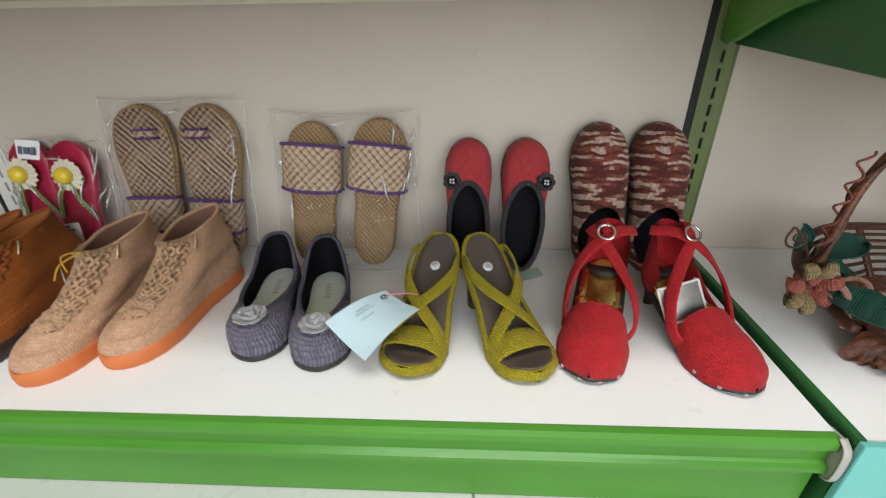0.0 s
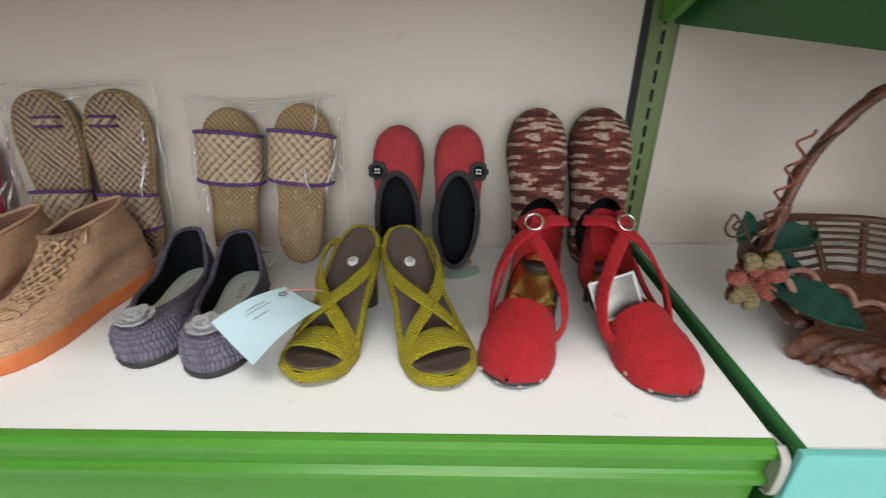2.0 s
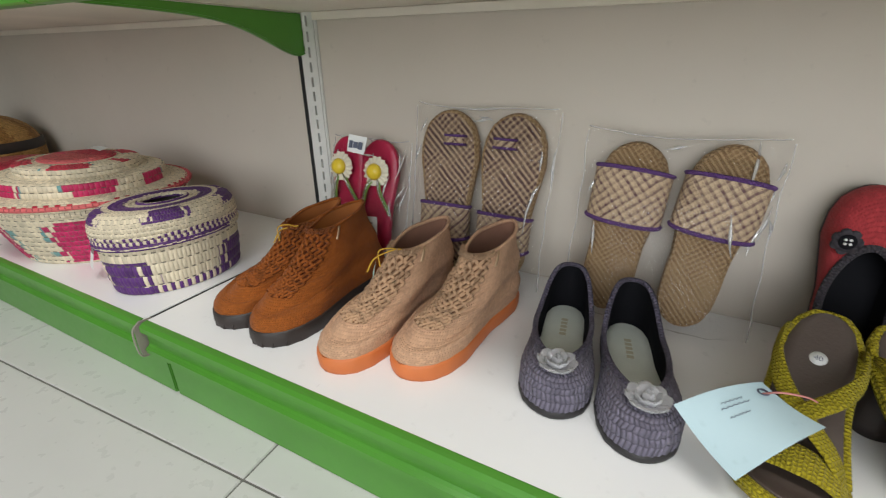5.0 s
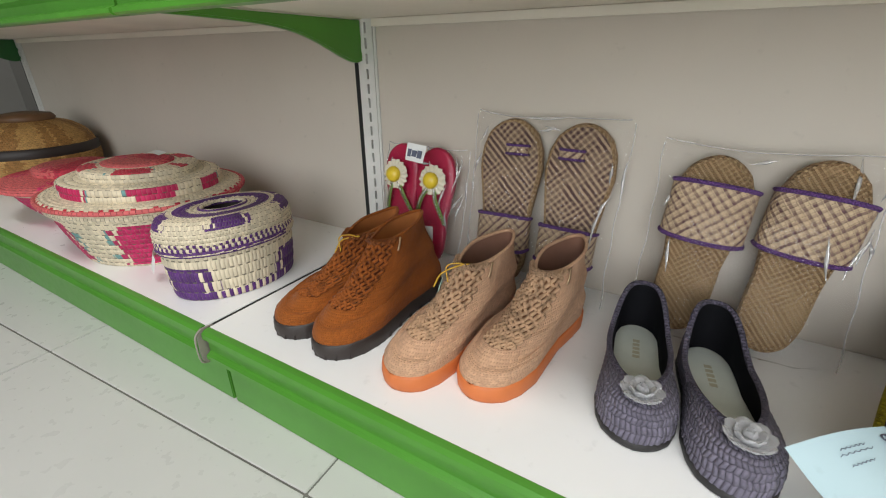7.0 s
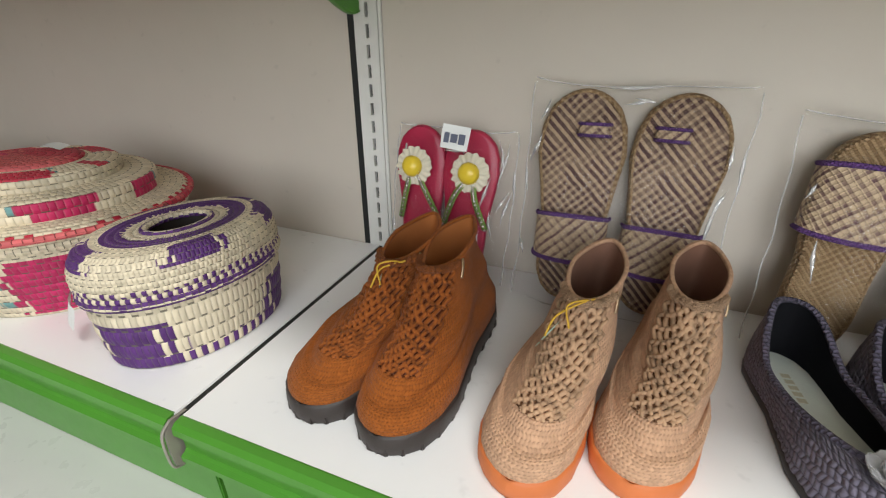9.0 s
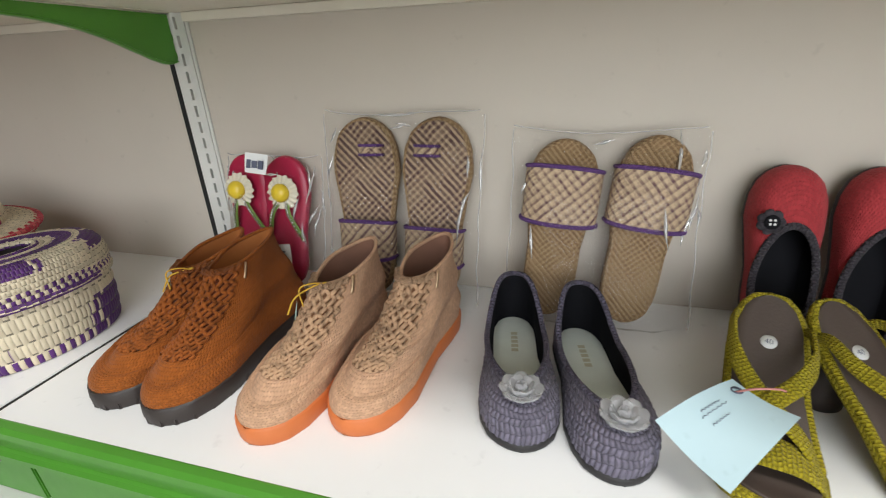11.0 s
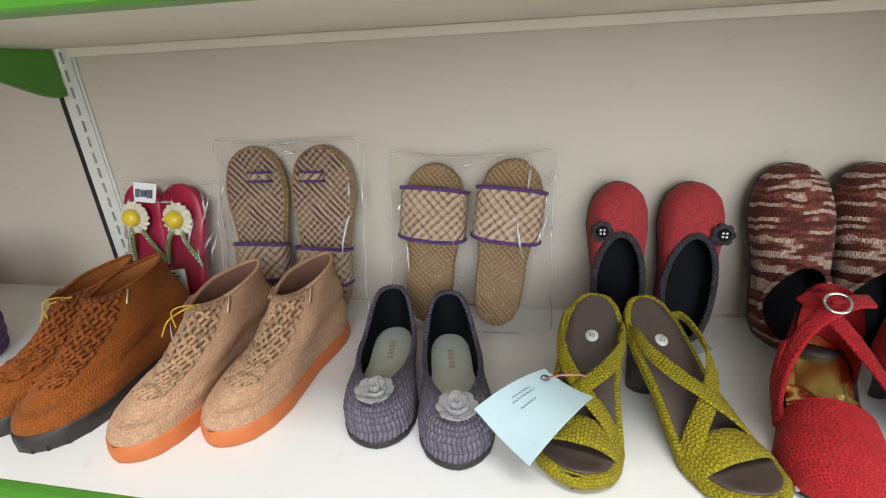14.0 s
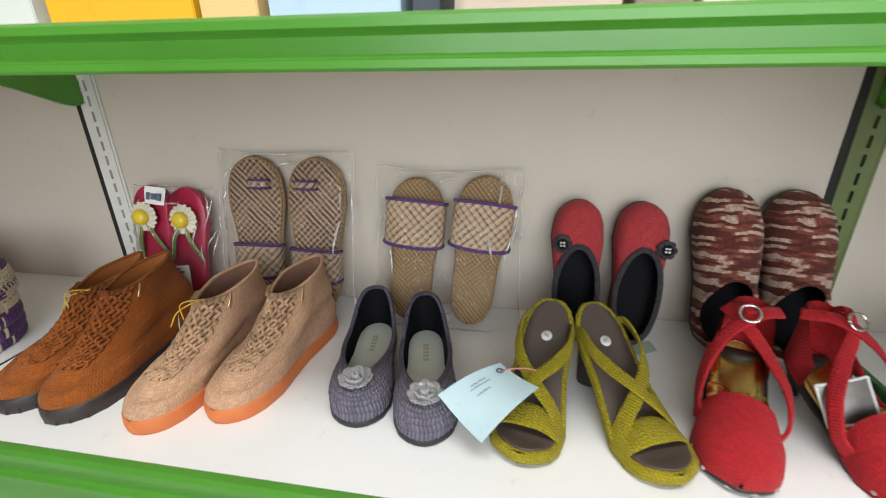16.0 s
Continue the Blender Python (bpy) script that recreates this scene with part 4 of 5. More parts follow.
def ankle_strap_pump(e, L, W, bend, heel, flip):
    ring = outline(L, W, bend, 0.001, 0.3)
    z = lift(ring[:, 1], L, heel)
    slab("outsole", ring, z, z + 0.006, BLACK_SOLE, e, "black outsole")
    ins = outline(L * 0.95, W * 0.86, bend, 0, 0.3)
    ins[:, 1] += L * 0.025
    zi = lift(ins[:, 1], L, heel)
    slab("footbed", ins, zi + 0.0065, zi + 0.0095, GOLD, e, "shiny gold footbed", 0.0006)
    # closed toe
    rows = []
    for s in np.linspace(0.56, 1.006, 28):
        w = float(np.interp(s, SOLE_S, SOLE_W)) * W / 2 * (1 - 0.3 * 0.4 * max(0, (s - 0.72) / 0.28) ** 1.5) + 0.0018
        h = 0.042 * math.sqrt(max(0.0, 1 - ((s - 0.56) / 0.447) ** 2.3)) + 0.006
        cx = bend * (s - 0.25) ** 2 * L * 0.35
        z0 = float(lift(s * L, L, heel)) + 0.0025
        rows.append([(cx + w * math.cos(a) * (1 + 0.08 * math.sin(a)), s * L, z0 + h * math.sin(a) ** 0.75) for a in np.linspace(0.0, math.pi, 34)])
    P = np.array(rows)
    surf("toe_cap", P, CRIMSON, e, "closed crimson crocheted toe", False)
    surf("toe_lining", P * np.array([0.95, 0.995, 0.97]) + np.array([0, 0, 0.0005]), DARK_LINING, e, "", False)
    for x, y, _ in outline(L, W, bend, -0.0005, 0.3)[N // 2 - 17:N // 2 + 18:7]:
        part("welt_patch", boxes([(x - 0.004, x + 0.004, y - 0.0022, y + 0.0022, 0.0055, 0.0095)], 0.0008), WELT, e, "pale patch of worn welt")
    # crumpled foil tucked behind the toe
    rows = [[((u - 0.5) * W * 0.74, L * (0.36 + 0.24 * v), float(lift(L * (0.36 + 0.24 * v), L, heel)) + 0.012 + 0.012 * v + 0.009 * noise.noise((u * 4.1, v * 3.3, L * 40)) + 0.004 * math.sin(9 * u + 3 * v)) for u in np.linspace(0, 1, 18)] for v in np.linspace(0, 1, 16)]
    surf("foil_filling", np.array(rows), GOLD, e, "crumpled gold foil", False)
    # heel counter
    back = [i for i in range(N) if LEN[i] < 0.25]
    back = [i for i in back if i > N // 2] + [i for i in back if i <= N // 2]
    rows = []
    for t in np.linspace(0, 1, 12):
        r = ring[back].copy()
        r[:, 0] *= 1 - 0.12 * t
        r[:, 1] += 0.004 * t
        r[:, 2] = z[back] + 0.004 + t * (0.066 - 0.034 * smooth(LEN[back], 0.08, 0.25))
        rows.append(r)
    counter = surf("heel_counter", rows, CRIMSON, e, "crimson crocheted heel counter", False)
    surf("counter_lining", np.array(rows) * np.array([0.94, 1, 1]) + np.array([0, 0.0025, 0]), CRIMSON, e, "", False)
    h0, h1 = oval(L * 0.075, L * 0.03, W * 0.13), oval(L * 0.10, L * 0.085, W * 0.27)
    rows = []
    for t in np.linspace(0, 1, 8):
        r = h0 * (1 - t ** 1.8) + h1 * t ** 1.8
        r[:, 2] = t * (heel + 0.001)
        rows.append(r)
    surf("heel", rows, BROWN_SOLE, e, "slim dark heel", True, True, True)
    f = flip
    top = [(-f * 0.030, 0.020, heel + 0.064), (-f * 0.006, 0.044, heel + 0.068), (f * 0.022, 0.064, heel + 0.048), (f * 0.038, 0.088, heel + 0.016), (f * 0.041, L * 0.53, 0.040), (f * 0.036, L * 0.61, 0.020)]
    low = [(f * 0.026, 0.026, heel + 0.062), (f * 0.006, 0.054, heel + 0.056), (-f * 0.018, 0.074, heel + 0.034), (-f * 0.040, 0.097, heel + 0.006), (-f * 0.046, L * 0.57, 0.035), (-f * 0.037, L * 0.63, 0.018)]
    for k, pts in ((-f, top), (f, low)):
        strap("cross_strap", pts, 0.0080, 0.0024, CRIMSON, e, "", [(k * 0.6, 0.2, 0.8), (k * 0.2, 0.5, 0.9), (-k * 0.4, 0.6, 0.8), (-k, 0.4, 0.5), (-k, 0.1, 0.3), (-k, 0.1, 0.3)], 10, 56)
    strap("buckle_tab", [(f * 0.016, 0.018, heel + 0.064), (f * 0.010, 0.034, heel + 0.076), (f * 0.003, 0.050, heel + 0.070)], 0.0055, 0.0020, CRIMSON, e, "", (0, 0.4, 1), 8, 20)
    zl = float(lift(0.4 * L, L, heel)) + 0.01
    strap("side_strap", [(flip * 0.034, 0.04, heel + 0.012), (flip * 0.040, L * 0.35, zl + 0.008), (flip * 0.040, L * 0.6, 0.022)], 0.006, 0.002, CRIMSON, e, "", (flip, 0, 0.2), 8, 24)
    bk = np.array([(0.0108 * math.cos(t) * (1 if abs(math.cos(t)) < 0.75 else 0.96), 0.0095 * math.sin(t)) for t in np.linspace(0, 2 * math.pi, 25)])
    fy, fz = 0.053, heel + 0.072
    strap("buckle", [(0.005 * flip + p[0], fy + 0.002 - p[1] * 0.7, fz + p[1] * 0.75) for p in bk], 0.0016, 0.0013, CHROME, e, "silver buckle", (0, 0.7, 0.7), 8, 60)
    return P


for toe, heel, bend, flip in (((0.968, -0.337), (1.030, -0.150), 0.0, 1), ((1.148, -0.351), (1.098, -0.150), 0.05, -1)):
    e = thing("ankle_strap_pump", place(toe, heel), "crimson crocheted pump with crossed ankle straps and gold footbed", "shoe", "pair of crimson crocheted pumps")
    ankle_strap_pump(e, span(toe, heel), 0.083, bend, 0.060, flip)

# ---- straw slippers in clear bags ----


def slipper(m, L, W, bend, top, strap_s, strap_w, loop, label, group, band):
    """A flat woven slipper that leans on the panel, toe up."""
    e = thing("straw_slipper", m, label, "slipper", group)
    slab("sole", outline(L, W, bend, 0.001), 0.0, 0.012, STRAW, e, "thick straw sole edge", 0.0015)
    slab("footbed", outline(L * 0.985, W * 0.96, bend) + np.array([0, L * 0.007, 0]), 0.0118, 0.0152, top, e, "woven straw footbed", 0.0008)
    ring = outline(L * 0.985, W * 0.95, bend) + np.array([0, L * 0.007, 0.0152])
    strap("rim_binding", np.vstack([ring[::3], ring[:1]]), 0.0016, 0.0014, STRAW, e, "", (0, 0, 1), 6, 110)
    s0 = strap_s
    w = float(np.interp(s0, SOLE_S, SOLE_W)) * W / 2 + 0.004
    rows = []
    rise = 0.034
    for t in np.linspace(-1, 1, 15):
        y = s0 * L + t * strap_w / 2
        cx = bend * (y / L - 0.25) ** 2 * L * 0.35
        rows.append([(cx + w * math.cos(a) * (1.02 + 0.03 * math.sin(a)), y + 0.004 * math.sin(a) * t, 0.004 + rise * math.sin(a) ** 0.5) for a in np.linspace(0.02, math.pi - 0.02, 40)])
    rows = np.array(rows)
    surf("strap", rows, band, e, "wide plaited straw strap", False)
    for k in (0, -1):
        strap("strap_binding", rows[k][::3], 0.0028, 0.0022, PURPLE, e, "purple binding", (0, 0, 1), 8, 50)
    if loop:
        y = loop * L
        rows = np.array([[(bend * 0.4 * -1 + 0.018 * math.cos(a), y + t * 0.013, 0.015 + 0.016 * math.sin(a) ** 0.6) for a in np.linspace(0.02, math.pi - 0.02, 20)] for t in np.linspace(-0.5, 0.5, 5)])
        surf("toe_loop", rows, STRAW_BAND, e, "small plaited toe loop", False)
        for k in (0, -1):
            strap("loop_binding", rows[k][::2], 0.002, 0.0018, PURPLE, e, "", (0, 0, 1), 6, 24)
    return e


def lean(x, y, z, roll=0.0, tilt=80.0):
    return pose(x, y, z, 0, roll, 0) @ pose(0, 0, 0, tilt, 0, 0)


DYED = "purple and natural plaited straw slipper propped upright in bag"
slipper(lean(0.305, -0.052, H + 0.003, -1.0), 0.262, 0.101, -0.03, STRAW_DYED, 0.335, 0.050, 0.83, DYED, "pair of purple and natural straw slippers", STRAW_BAND)
slipper(lean(0.404, -0.050, H + 0.003, 1.0), 0.262, 0.101, 0.03, STRAW_DYED, 0.315, 0.050, 0.83, DYED, "pair of purple and natural straw slippers", STRAW_BAND)
PLAIN = "natural straw slipper with purple edged band propped in bag"
slipper(lean(0.567, -0.058, H + 0.003, 4.5), 0.236, 0.088, -0.03, STRAW, 0.705, 0.066, 0, PLAIN, "pair of natural straw slippers", STRAW_BAND)
slipper(lean(0.668, -0.058, H + 0.003, 6.0), 0.242, 0.088, 0.03, STRAW, 0.690, 0.066, 0, PLAIN, "pair of natural straw slippers", STRAW_BAND)


def clear_bag(x0, x1, z1, y_low, y_top, seed, label, bulge=0.034):
    """A crumpled clear bag: a front and a back film that meet at sealed edges."""
    e = thing("clear_plastic_bag", pose(0, 0, 0), label, "plastic bag", "clear bags round the slippers")
    rng = np.random.RandomState(seed)
    n, m = 46, 46
    u, v = np.meshgrid(np.linspace(0, 1, n), np.linspace(0, 1, m))
    f = np.zeros_like(u)
    for _ in range(26):
        a, k, p = rng.rand() * 6.28, 8 + 26 * rng.rand(), rng.rand() * 6.28
        f += np.abs(np.sin(k * (u * math.cos(a) + v * math.sin(a)) + p)) ** 3 / 26
    for _ in range(12):
        # sharp folds near the sides and corners
        cx, cz, a = rng.choice([0.03, 0.97]) + 0.05 * rng.randn(), rng.rand(), rng.rand() * 3.14
        d = (u - cx) * math.cos(a) + (v - cz) * math.sin(a)
        f += 0.25 * np.exp(-(d / 0.02) ** 2) * np.exp(-((u - cx) ** 2 + (v - cz) ** 2) / 0.02)
    side = np.minimum(u, 1 - u)
    pleat = 0.0035 * np.sin(u * 150 + 5 * np.sin(7 * v + seed)) * np.exp(-((side - 0.06) / 0.05) ** 2)
    pleat += 0.0030 * np.sin(v * 120 + 4 * np.sin(9 * u + seed)) * np.exp(-((v - 0.93) / 0.06) ** 2)
    edge = np.clip(side / 0.2, 0, 1) ** 0.8 * np.clip((1 - v) / 0.3, 0, 1) ** 0.8 * np.clip(v / 0.08 + 0.3, 0, 1)
    wob = 0.002 * np.sin(5 * v + seed) + 0.001 * np.sin(23 * v)
    X = x0 + (x1 - x0) * u + wob * (2 * u - 1)
    Z = H + 0.002 + (z1 - H) * v + 0.002 * np.sin(7 * u + seed) * v + 0.006 * (2 * np.abs(u - 0.5)) ** 3 * v
    back = y_low + (y_top - y_low) * v
    front = back - bulge * edge - 0.010 * (f - f.min()) * (0.3 + edge) + pleat
    P = np.stack([X, front, Z], 2)
    surf("front_film", P, GLASS_FILM, e, "crumpled clear front film", False).visible_shadow = False
    for _ in range(12):
        # raised folds run in from the edges, whitened in colour to stand in for glints
        cu = rng.choice([0.05, 0.5, 0.93, 0.95]) + 0.05 * rng.randn()
        cv, a, ln = 0.15 + 0.8 * rng.rand(), 1.57 + 0.22 * rng.randn(), 0.04 + 0.10 * rng.rand()
        if abs(cu - 0.5) < 0.3:
            a, cv = 0.5 * rng.randn(), rng.choice([0.93, 0.12]) + 0.04 * rng.randn()
        line = []
        for t in np.linspace(-1, 1, 7):
            iu = np.clip(cu + ln * t * math.cos(a) + 0.006 * math.sin(2 * t + cv * 9), 0.005, 0.995) * (n - 1.001)
            iv = np.clip(cv + ln * t * math.sin(a), 0.01, 0.995) * (m - 1.001)
            ku, kv = int(iu), int(iv)
            fu, fv = iu - ku, iv - kv
            p = (P[kv, ku] * (1 - fu) + P[kv, ku + 1] * fu) * (1 - fv) + (P[kv + 1, ku] * (1 - fu) + P[kv + 1, ku + 1] * fu) * fv
            line.append(p + [0, -0.0008, 0])
        strap("fold", line, [0.0002, 0.0011, 0.0024, 0.0013, 0.0002], [0.0002, 0.0006, 0.0012, 0.0006, 0.0002], FOLD_GLINT_FILM, e, "fold in the film, whitened for its glint", (0, -1, 0.2), 8, 30, 2.0)
    for name, line in (("side_seam", P[:, 0]), ("side_seam", P[:, -1]), ("top_seam", P[-1])):
        strap(name, line[::2], 0.0008, 0.0002, SEAM_FILM, e, "sealed film edge", (0, -1, 0.2), 6, 60)
    return e


clear_bag(0.238, 0.472, 0.386, -0.064, -0.012, 3, "crumpled clear plastic bag round dyed straw slippers", 0.040)
clear_bag(0.513, 0.748, 0.363, -0.068, -0.014, 8, "crumpled clear plastic bag round natural straw slippers", 0.040)
clear_bag(0.050, 0.222, 0.322, -0.058, -0.014, 5, "crumpled clear plastic bag round crimson slippers", 0.030)


def daisy_slipper(m, L, W, side):
    e = thing("daisy_slipper", m, "crimson foam slipper with lace daisy and beaded strap, bagged", "slipper", "pair of crimson daisy slippers")
    slab("sole", outline(L, W, 0.0), 0, 0.013, PINK_FOAM, e, "crimson foam sole", 0.002)
    cy, cz = L * 0.74, 0.028
    lace = []
    for r, z in ((0.004, cz), (0.012, cz + 0.002), (0.0215, cz), (0.026, cz - 0.002)):
        lace.append([((r * (1 + (0.05 if r > 0.015 else 0) * math.cos(14 * a))) * math.cos(a) + side * 0.004, cy + (r * (1 + (0.05 if r > 0.015 else 0) * math.cos(14 * a))) * math.sin(a), z + (0.002 * math.sin(18 * a) if r > 0.015 else 0)) for a in np.linspace(0, 2 * math.pi, 72, endpoint=False)])
    surf("lace_petals", np.array(lace), LACE, e, "cream lace petals", True, True)
    surf("daisy_centre", revolve([(0.0138, 0.0), (0.0145, 0.004), (0.0118, 0.009), (0.006, 0.0120), (0.0005, 0.0127)], n=32) + np.array([side * 0.004, cy, cz + 0.002]), YELLOW, e, "glossy yellow dome", True, False, True)
    for k, mat in ((1, LEAF), (-1, LEAF)):
        pts = [(side * 0.004 + k * 0.006, cy - 0.012, cz - 0.002), (k * 0.015, cy - 0.035, cz), (k * 0.030, cy - 0.075, 0.014)]
        st = strap("thong", pts, 0.0042, 0.0016, mat, e, "green ribbon strap", (0, 0, 1), 8, 24)
        q = spline(pts, 15)
        bm = bmesh.new()
        for p in q:
            bmesh.ops.create_icosphere(bm, subdivisions=1, radius=0.0025, matrix=Matrix.Translation(p + [0, 0, 0.002]))
        part("bead_row", bm, CHROME, st, "row of silver beads", True)["kind"] = "stuff"
    return e


daisy_slipper(lean(0.097, -0.046, H + 0.002, -3), 0.207, 0.074, -1)
daisy_slipper(lean(0.160, -0.052, H + 0.002, 1.5), 0.207, 0.078, 1)


def price_tag(name, m, w, h, lines, label, mat=WHITE_PAPER):
    """A small card with lines of writing, drawn as bars."""
    e = thing(name, m, label, "label")
    rows = np.array([[(w * (u - 0.5), h * (v - 0.5), 0.002 * math.sin(3 * u + 2 * v)) for u in np.linspace(0, 1, 9)] for v in np.linspace(0, 1, 7)])
    surf("card", rows, mat, e, "", False)
    for k, (a, b, y, t) in enumerate(lines):
        box("writing", (w * (a - 0.5), w * (b - 0.5), h * (y - 0.5) - t, h * (y - 0.5) + t, 0.0015, 0.0032), INK, e, "", 0)
    return e


price_tag("price_label", pose(0.160, -0.088, 0.330, 74, 5, 0), 0.034, 0.028, [(0.12, 0.3, 0.45, 0.006), (0.36, 0.6, 0.45, 0.005), (0.66, 0.88, 0.45, 0.006)], "small white handwritten price label on the bag")
price_tag("barcode_label", pose(0.178, -0.098, 0.190, 82, -3, 6), 0.034, 0.040, [(0.1, 0.6, 0.88, 0.0012), (0.1, 0.8, 0.74, 0.001), (0.1, 0.7, 0.62, 0.001), (0.1, 0.5, 0.4, 0.001), (0.1, 0.75, 0.25, 0.001)], "white printed label with lines of text")

# pale blue card tied to a sandal
tag = thing("hang_tag", pose(0, 0, 0), "pale blue handwritten card tied to an olive sandal", "tag")
TL, TT, TR, TB = (np.array(p) for p in ((0.664, -0.318, 0.190), (0.728, -0.272, 0.205), (0.772, -0.292, 0.192), (0.714, -0.348, 0.160)))
rows = []
for v in np.linspace(0, 1, 16):
    r = []
    for u in np.linspace(0, 1, 16):
        p = (TL * (1 - u) + TT * u) * (1 - v) + (TB * (1 - u) + TR * u) * v
        p = p + np.array([0, -0.3, 1.0]) * (0.007 * math.sin(math.pi * u) - 0.004 * math.sin(math.pi * v))
        r.append(p)
    rows.append(r)
rows = np.array(rows)
surf("card", rows, PAPER, tag, "", False)
for k, (v, a, b) in enumerate(((0.20, 0.38, 0.62), (0.32, 0.34, 0.66), (0.44, 0.36, 0.58))):
    line = [rows[int(v * 15), int(15 * t)] * (1 - (15 * t) % 1) + rows[int(v * 15), min(15, int(15 * t) + 1)] * ((15 * t) % 1) + np.array([0, -0.0006, 0.0016]) for t in np.linspace(a, b, 12)]
    line = [p + (rows[9, 5] - rows[6, 5]) * (0.05 * (-1) ** i) for i, p in enumerate(line)]
    strap("writing", line, 0.00028, 0.0002, INK, tag, "", (0, -0.3, 1), 5, 36)
hole = rows[3, 13]
surf("eyelet", revolve([(0.0032, 0.0), (0.0045, 0.0008), (0.0045, 0.0012), (0.003, 0.0012)], n=20) + hole + np.array([0, -0.0008, 0.0014]), INK, tag, "dark punched hole")
strap("string", [hole, hole + [0.010, -0.006, 0.010], hole + [0.028, 0.0, 0.008], hole + [0.040, 0.012, -0.002]], 0.0008, 0.0008, leather("pink_string", (0.55, 0.22, 0.2), 0.8), tag, "thin pink string", (0, 0, 1), 6, 24)

# tags on the boots, card tucked in the pump, tag lying on the shelf
for p, d, card in (((0.332, -0.256, 0.236), (-0.016, -0.010, -0.006), (0.282, -0.240, 0.150)), ((0.153, -0.250, 0.234), (-0.008, -0.008, 0.000), (0.138, -0.262, 0.200))):
    e = thing("cord_tag", pose(*p), "pale card tied to a boot with yellow cord", "tag")
    strap("cord", [(0.012, 0.010, 0.006), (0, 0, 0.004), d, (d[0] - 0.006, d[1] - 0.008, d[2] - 0.016)], 0.0009, 0.0009, CORD, e, "yellow cord", (0, 0, 1), 6, 24)
    strap("cord", [(0.010, 0.012, 0.002), (0.004, -0.002, 0.010), (-0.008, -0.010, 0.006), (-0.004, -0.014, -0.012)], 0.0008, 0.0008, CORD, e, "yellow cord", (0, 0, 1), 6, 24)
    c = Vector(card) - Vector(p)
    rows = np.array([[(d[0] + (c.x - d[0]) * t + w * 0.5, d[1] + (c.y - d[1]) * t - w * 0.3, d[2] - 0.01 + (c.z - d[2]) * t + w) for w in np.linspace(-0.011, 0.011, 4)] for t in np.linspace(0, 1, 7)])
    surf("card", rows, GREEN_CARD, e, "", False)

e = thing("black_card", pose(0.092, -0.238, H + 0.026, 20, -14, -30), "small black card tucked behind a rust boot", "card")
surf("card", np.array([[(0.070 * (u - 0.5), 0.030 * (v - 0.4), 0.003 * math.sin(3.1 * u)) for u in np.linspace(0, 1, 8)] for v in np.linspace(0, 1, 5)]), BLACK_SOLE, e, "", False)

leafm = pose(0.916, -0.098, H + 0.0015, 0, 0, 12)
e = thing("loose_tag", leafm, "pale green card tag lying on the white shelf", "tag")
surf("card", np.array([[(x, y * (1 - 0.25 * abs(x) / 0.036), 0.001 + 0.004 * (x / 0.036) ** 2) for x in np.linspace(-0.036, 0.036, 12)] for y in np.linspace(-0.017, 0.017, 5)]), GREEN_CARD, e, "", False)
strap("cord", [(0.020, 0.012, 0.004), (0.030, 0.030, 0.004), (0.012, 0.036, 0.003)], 0.0015, 0.0015, CORD, e, "yellow cord", (0, 0, 1), 6, 18)

e = thing("foil_card", pose(1.102, -0.246, 0.176, 62, -14, 8), "shiny silver edged card tucked into a crimson pump", "card")
rows = np.array([[(0.052 * (u - 0.5), 0.046 * (v - 0.5), 0.003 * math.sin(3 * u)) for u in np.linspace(0, 1, 9)] for v in np.linspace(0, 1, 9)])
surf("card", rows, metal("silver_foil", (0.30, 0.28, 0.26), 0.5), e, "", False)
ring = np.vstack([rows[0], rows[1:, -1], rows[-1, -2::-1], rows[-2:0:-1, 0], rows[:1, 0]])
strap("border", ring, 0.0016, 0.0012, WHITE_PAPER, e, "pale card edge", (0, 0, 1), 6, 80)

# ---- baskets in the far bay ----
STRAW_LIGHT = (0.74, 0.64, 0.47)
VIOLET = (0.115, 0.035, 0.19)
MAGENTA = (0.62, 0.03, 0.14)
TEAL = (0.16, 0.33, 0.32)
PURPLE_BODY = coiled("basket_weave_purple", STRAW_LIGHT, VIOLET, VIOLET, 31.0, 0.004, 0.062, row=0.0185, cell=0.0062, phase=4.2, check=(0.0, 0.017), cut=0.35)
PURPLE_LID = coiled("basket_lid_purple", STRAW_LIGHT, VIOLET, VIOLET, 46.0, 0.034, 0.062, 0.0075, 0.0045, 1.0, (0.070, 0.086), (0.0, 0.010))
PURPLE_RIM = coiled("basket_rim_purple", STRAW_LIGHT, VIOLET, VIOLET, 500.0, 0.0, 0.5, 0.006, 0.006)
PINK_BODY = coiled("basket_weave_pink", STRAW_LIGHT, MAGENTA, TEAL, 25.0, 0.008, 0.1, 0.0115, 0.0075, 3.4, cut=-0.3)
PINK_RIM = coiled("basket_rim_pink", STRAW_LIGHT, (0.6, 0.03, 0.06), MAGENTA, 330.0, 0.0, 0.5, 0.007, 0.009)
RED_TOP = coiled("basket_lid_red", (0.66, 0.14, 0.14), (0.66, 0.05, 0.09), MAGENTA, 14.0, 0.0, 0.6, 0.009, 0.008, 0.4)


def rowed(profile, row, amp):
    """Adds the swell of each coil to a profile."""
    p = spline([(r, 0, z) for r, z in profile], 90)
    d = np.concatenate([[0], np.cumsum(np.linalg.norm(np.diff(p, axis=0), axis=1))])
    t = np.gradient(p, axis=0)
    t /= np.linalg.norm(t, axis=1)[:, None]
    nrm = np.stack([t[:, 2], 0 * d, -t[:, 0]], 1)
    p = p + nrm * (amp * np.abs(np.sin(math.pi * d / row)))[:, None]
    return [(r, z) for r, _, z in p]


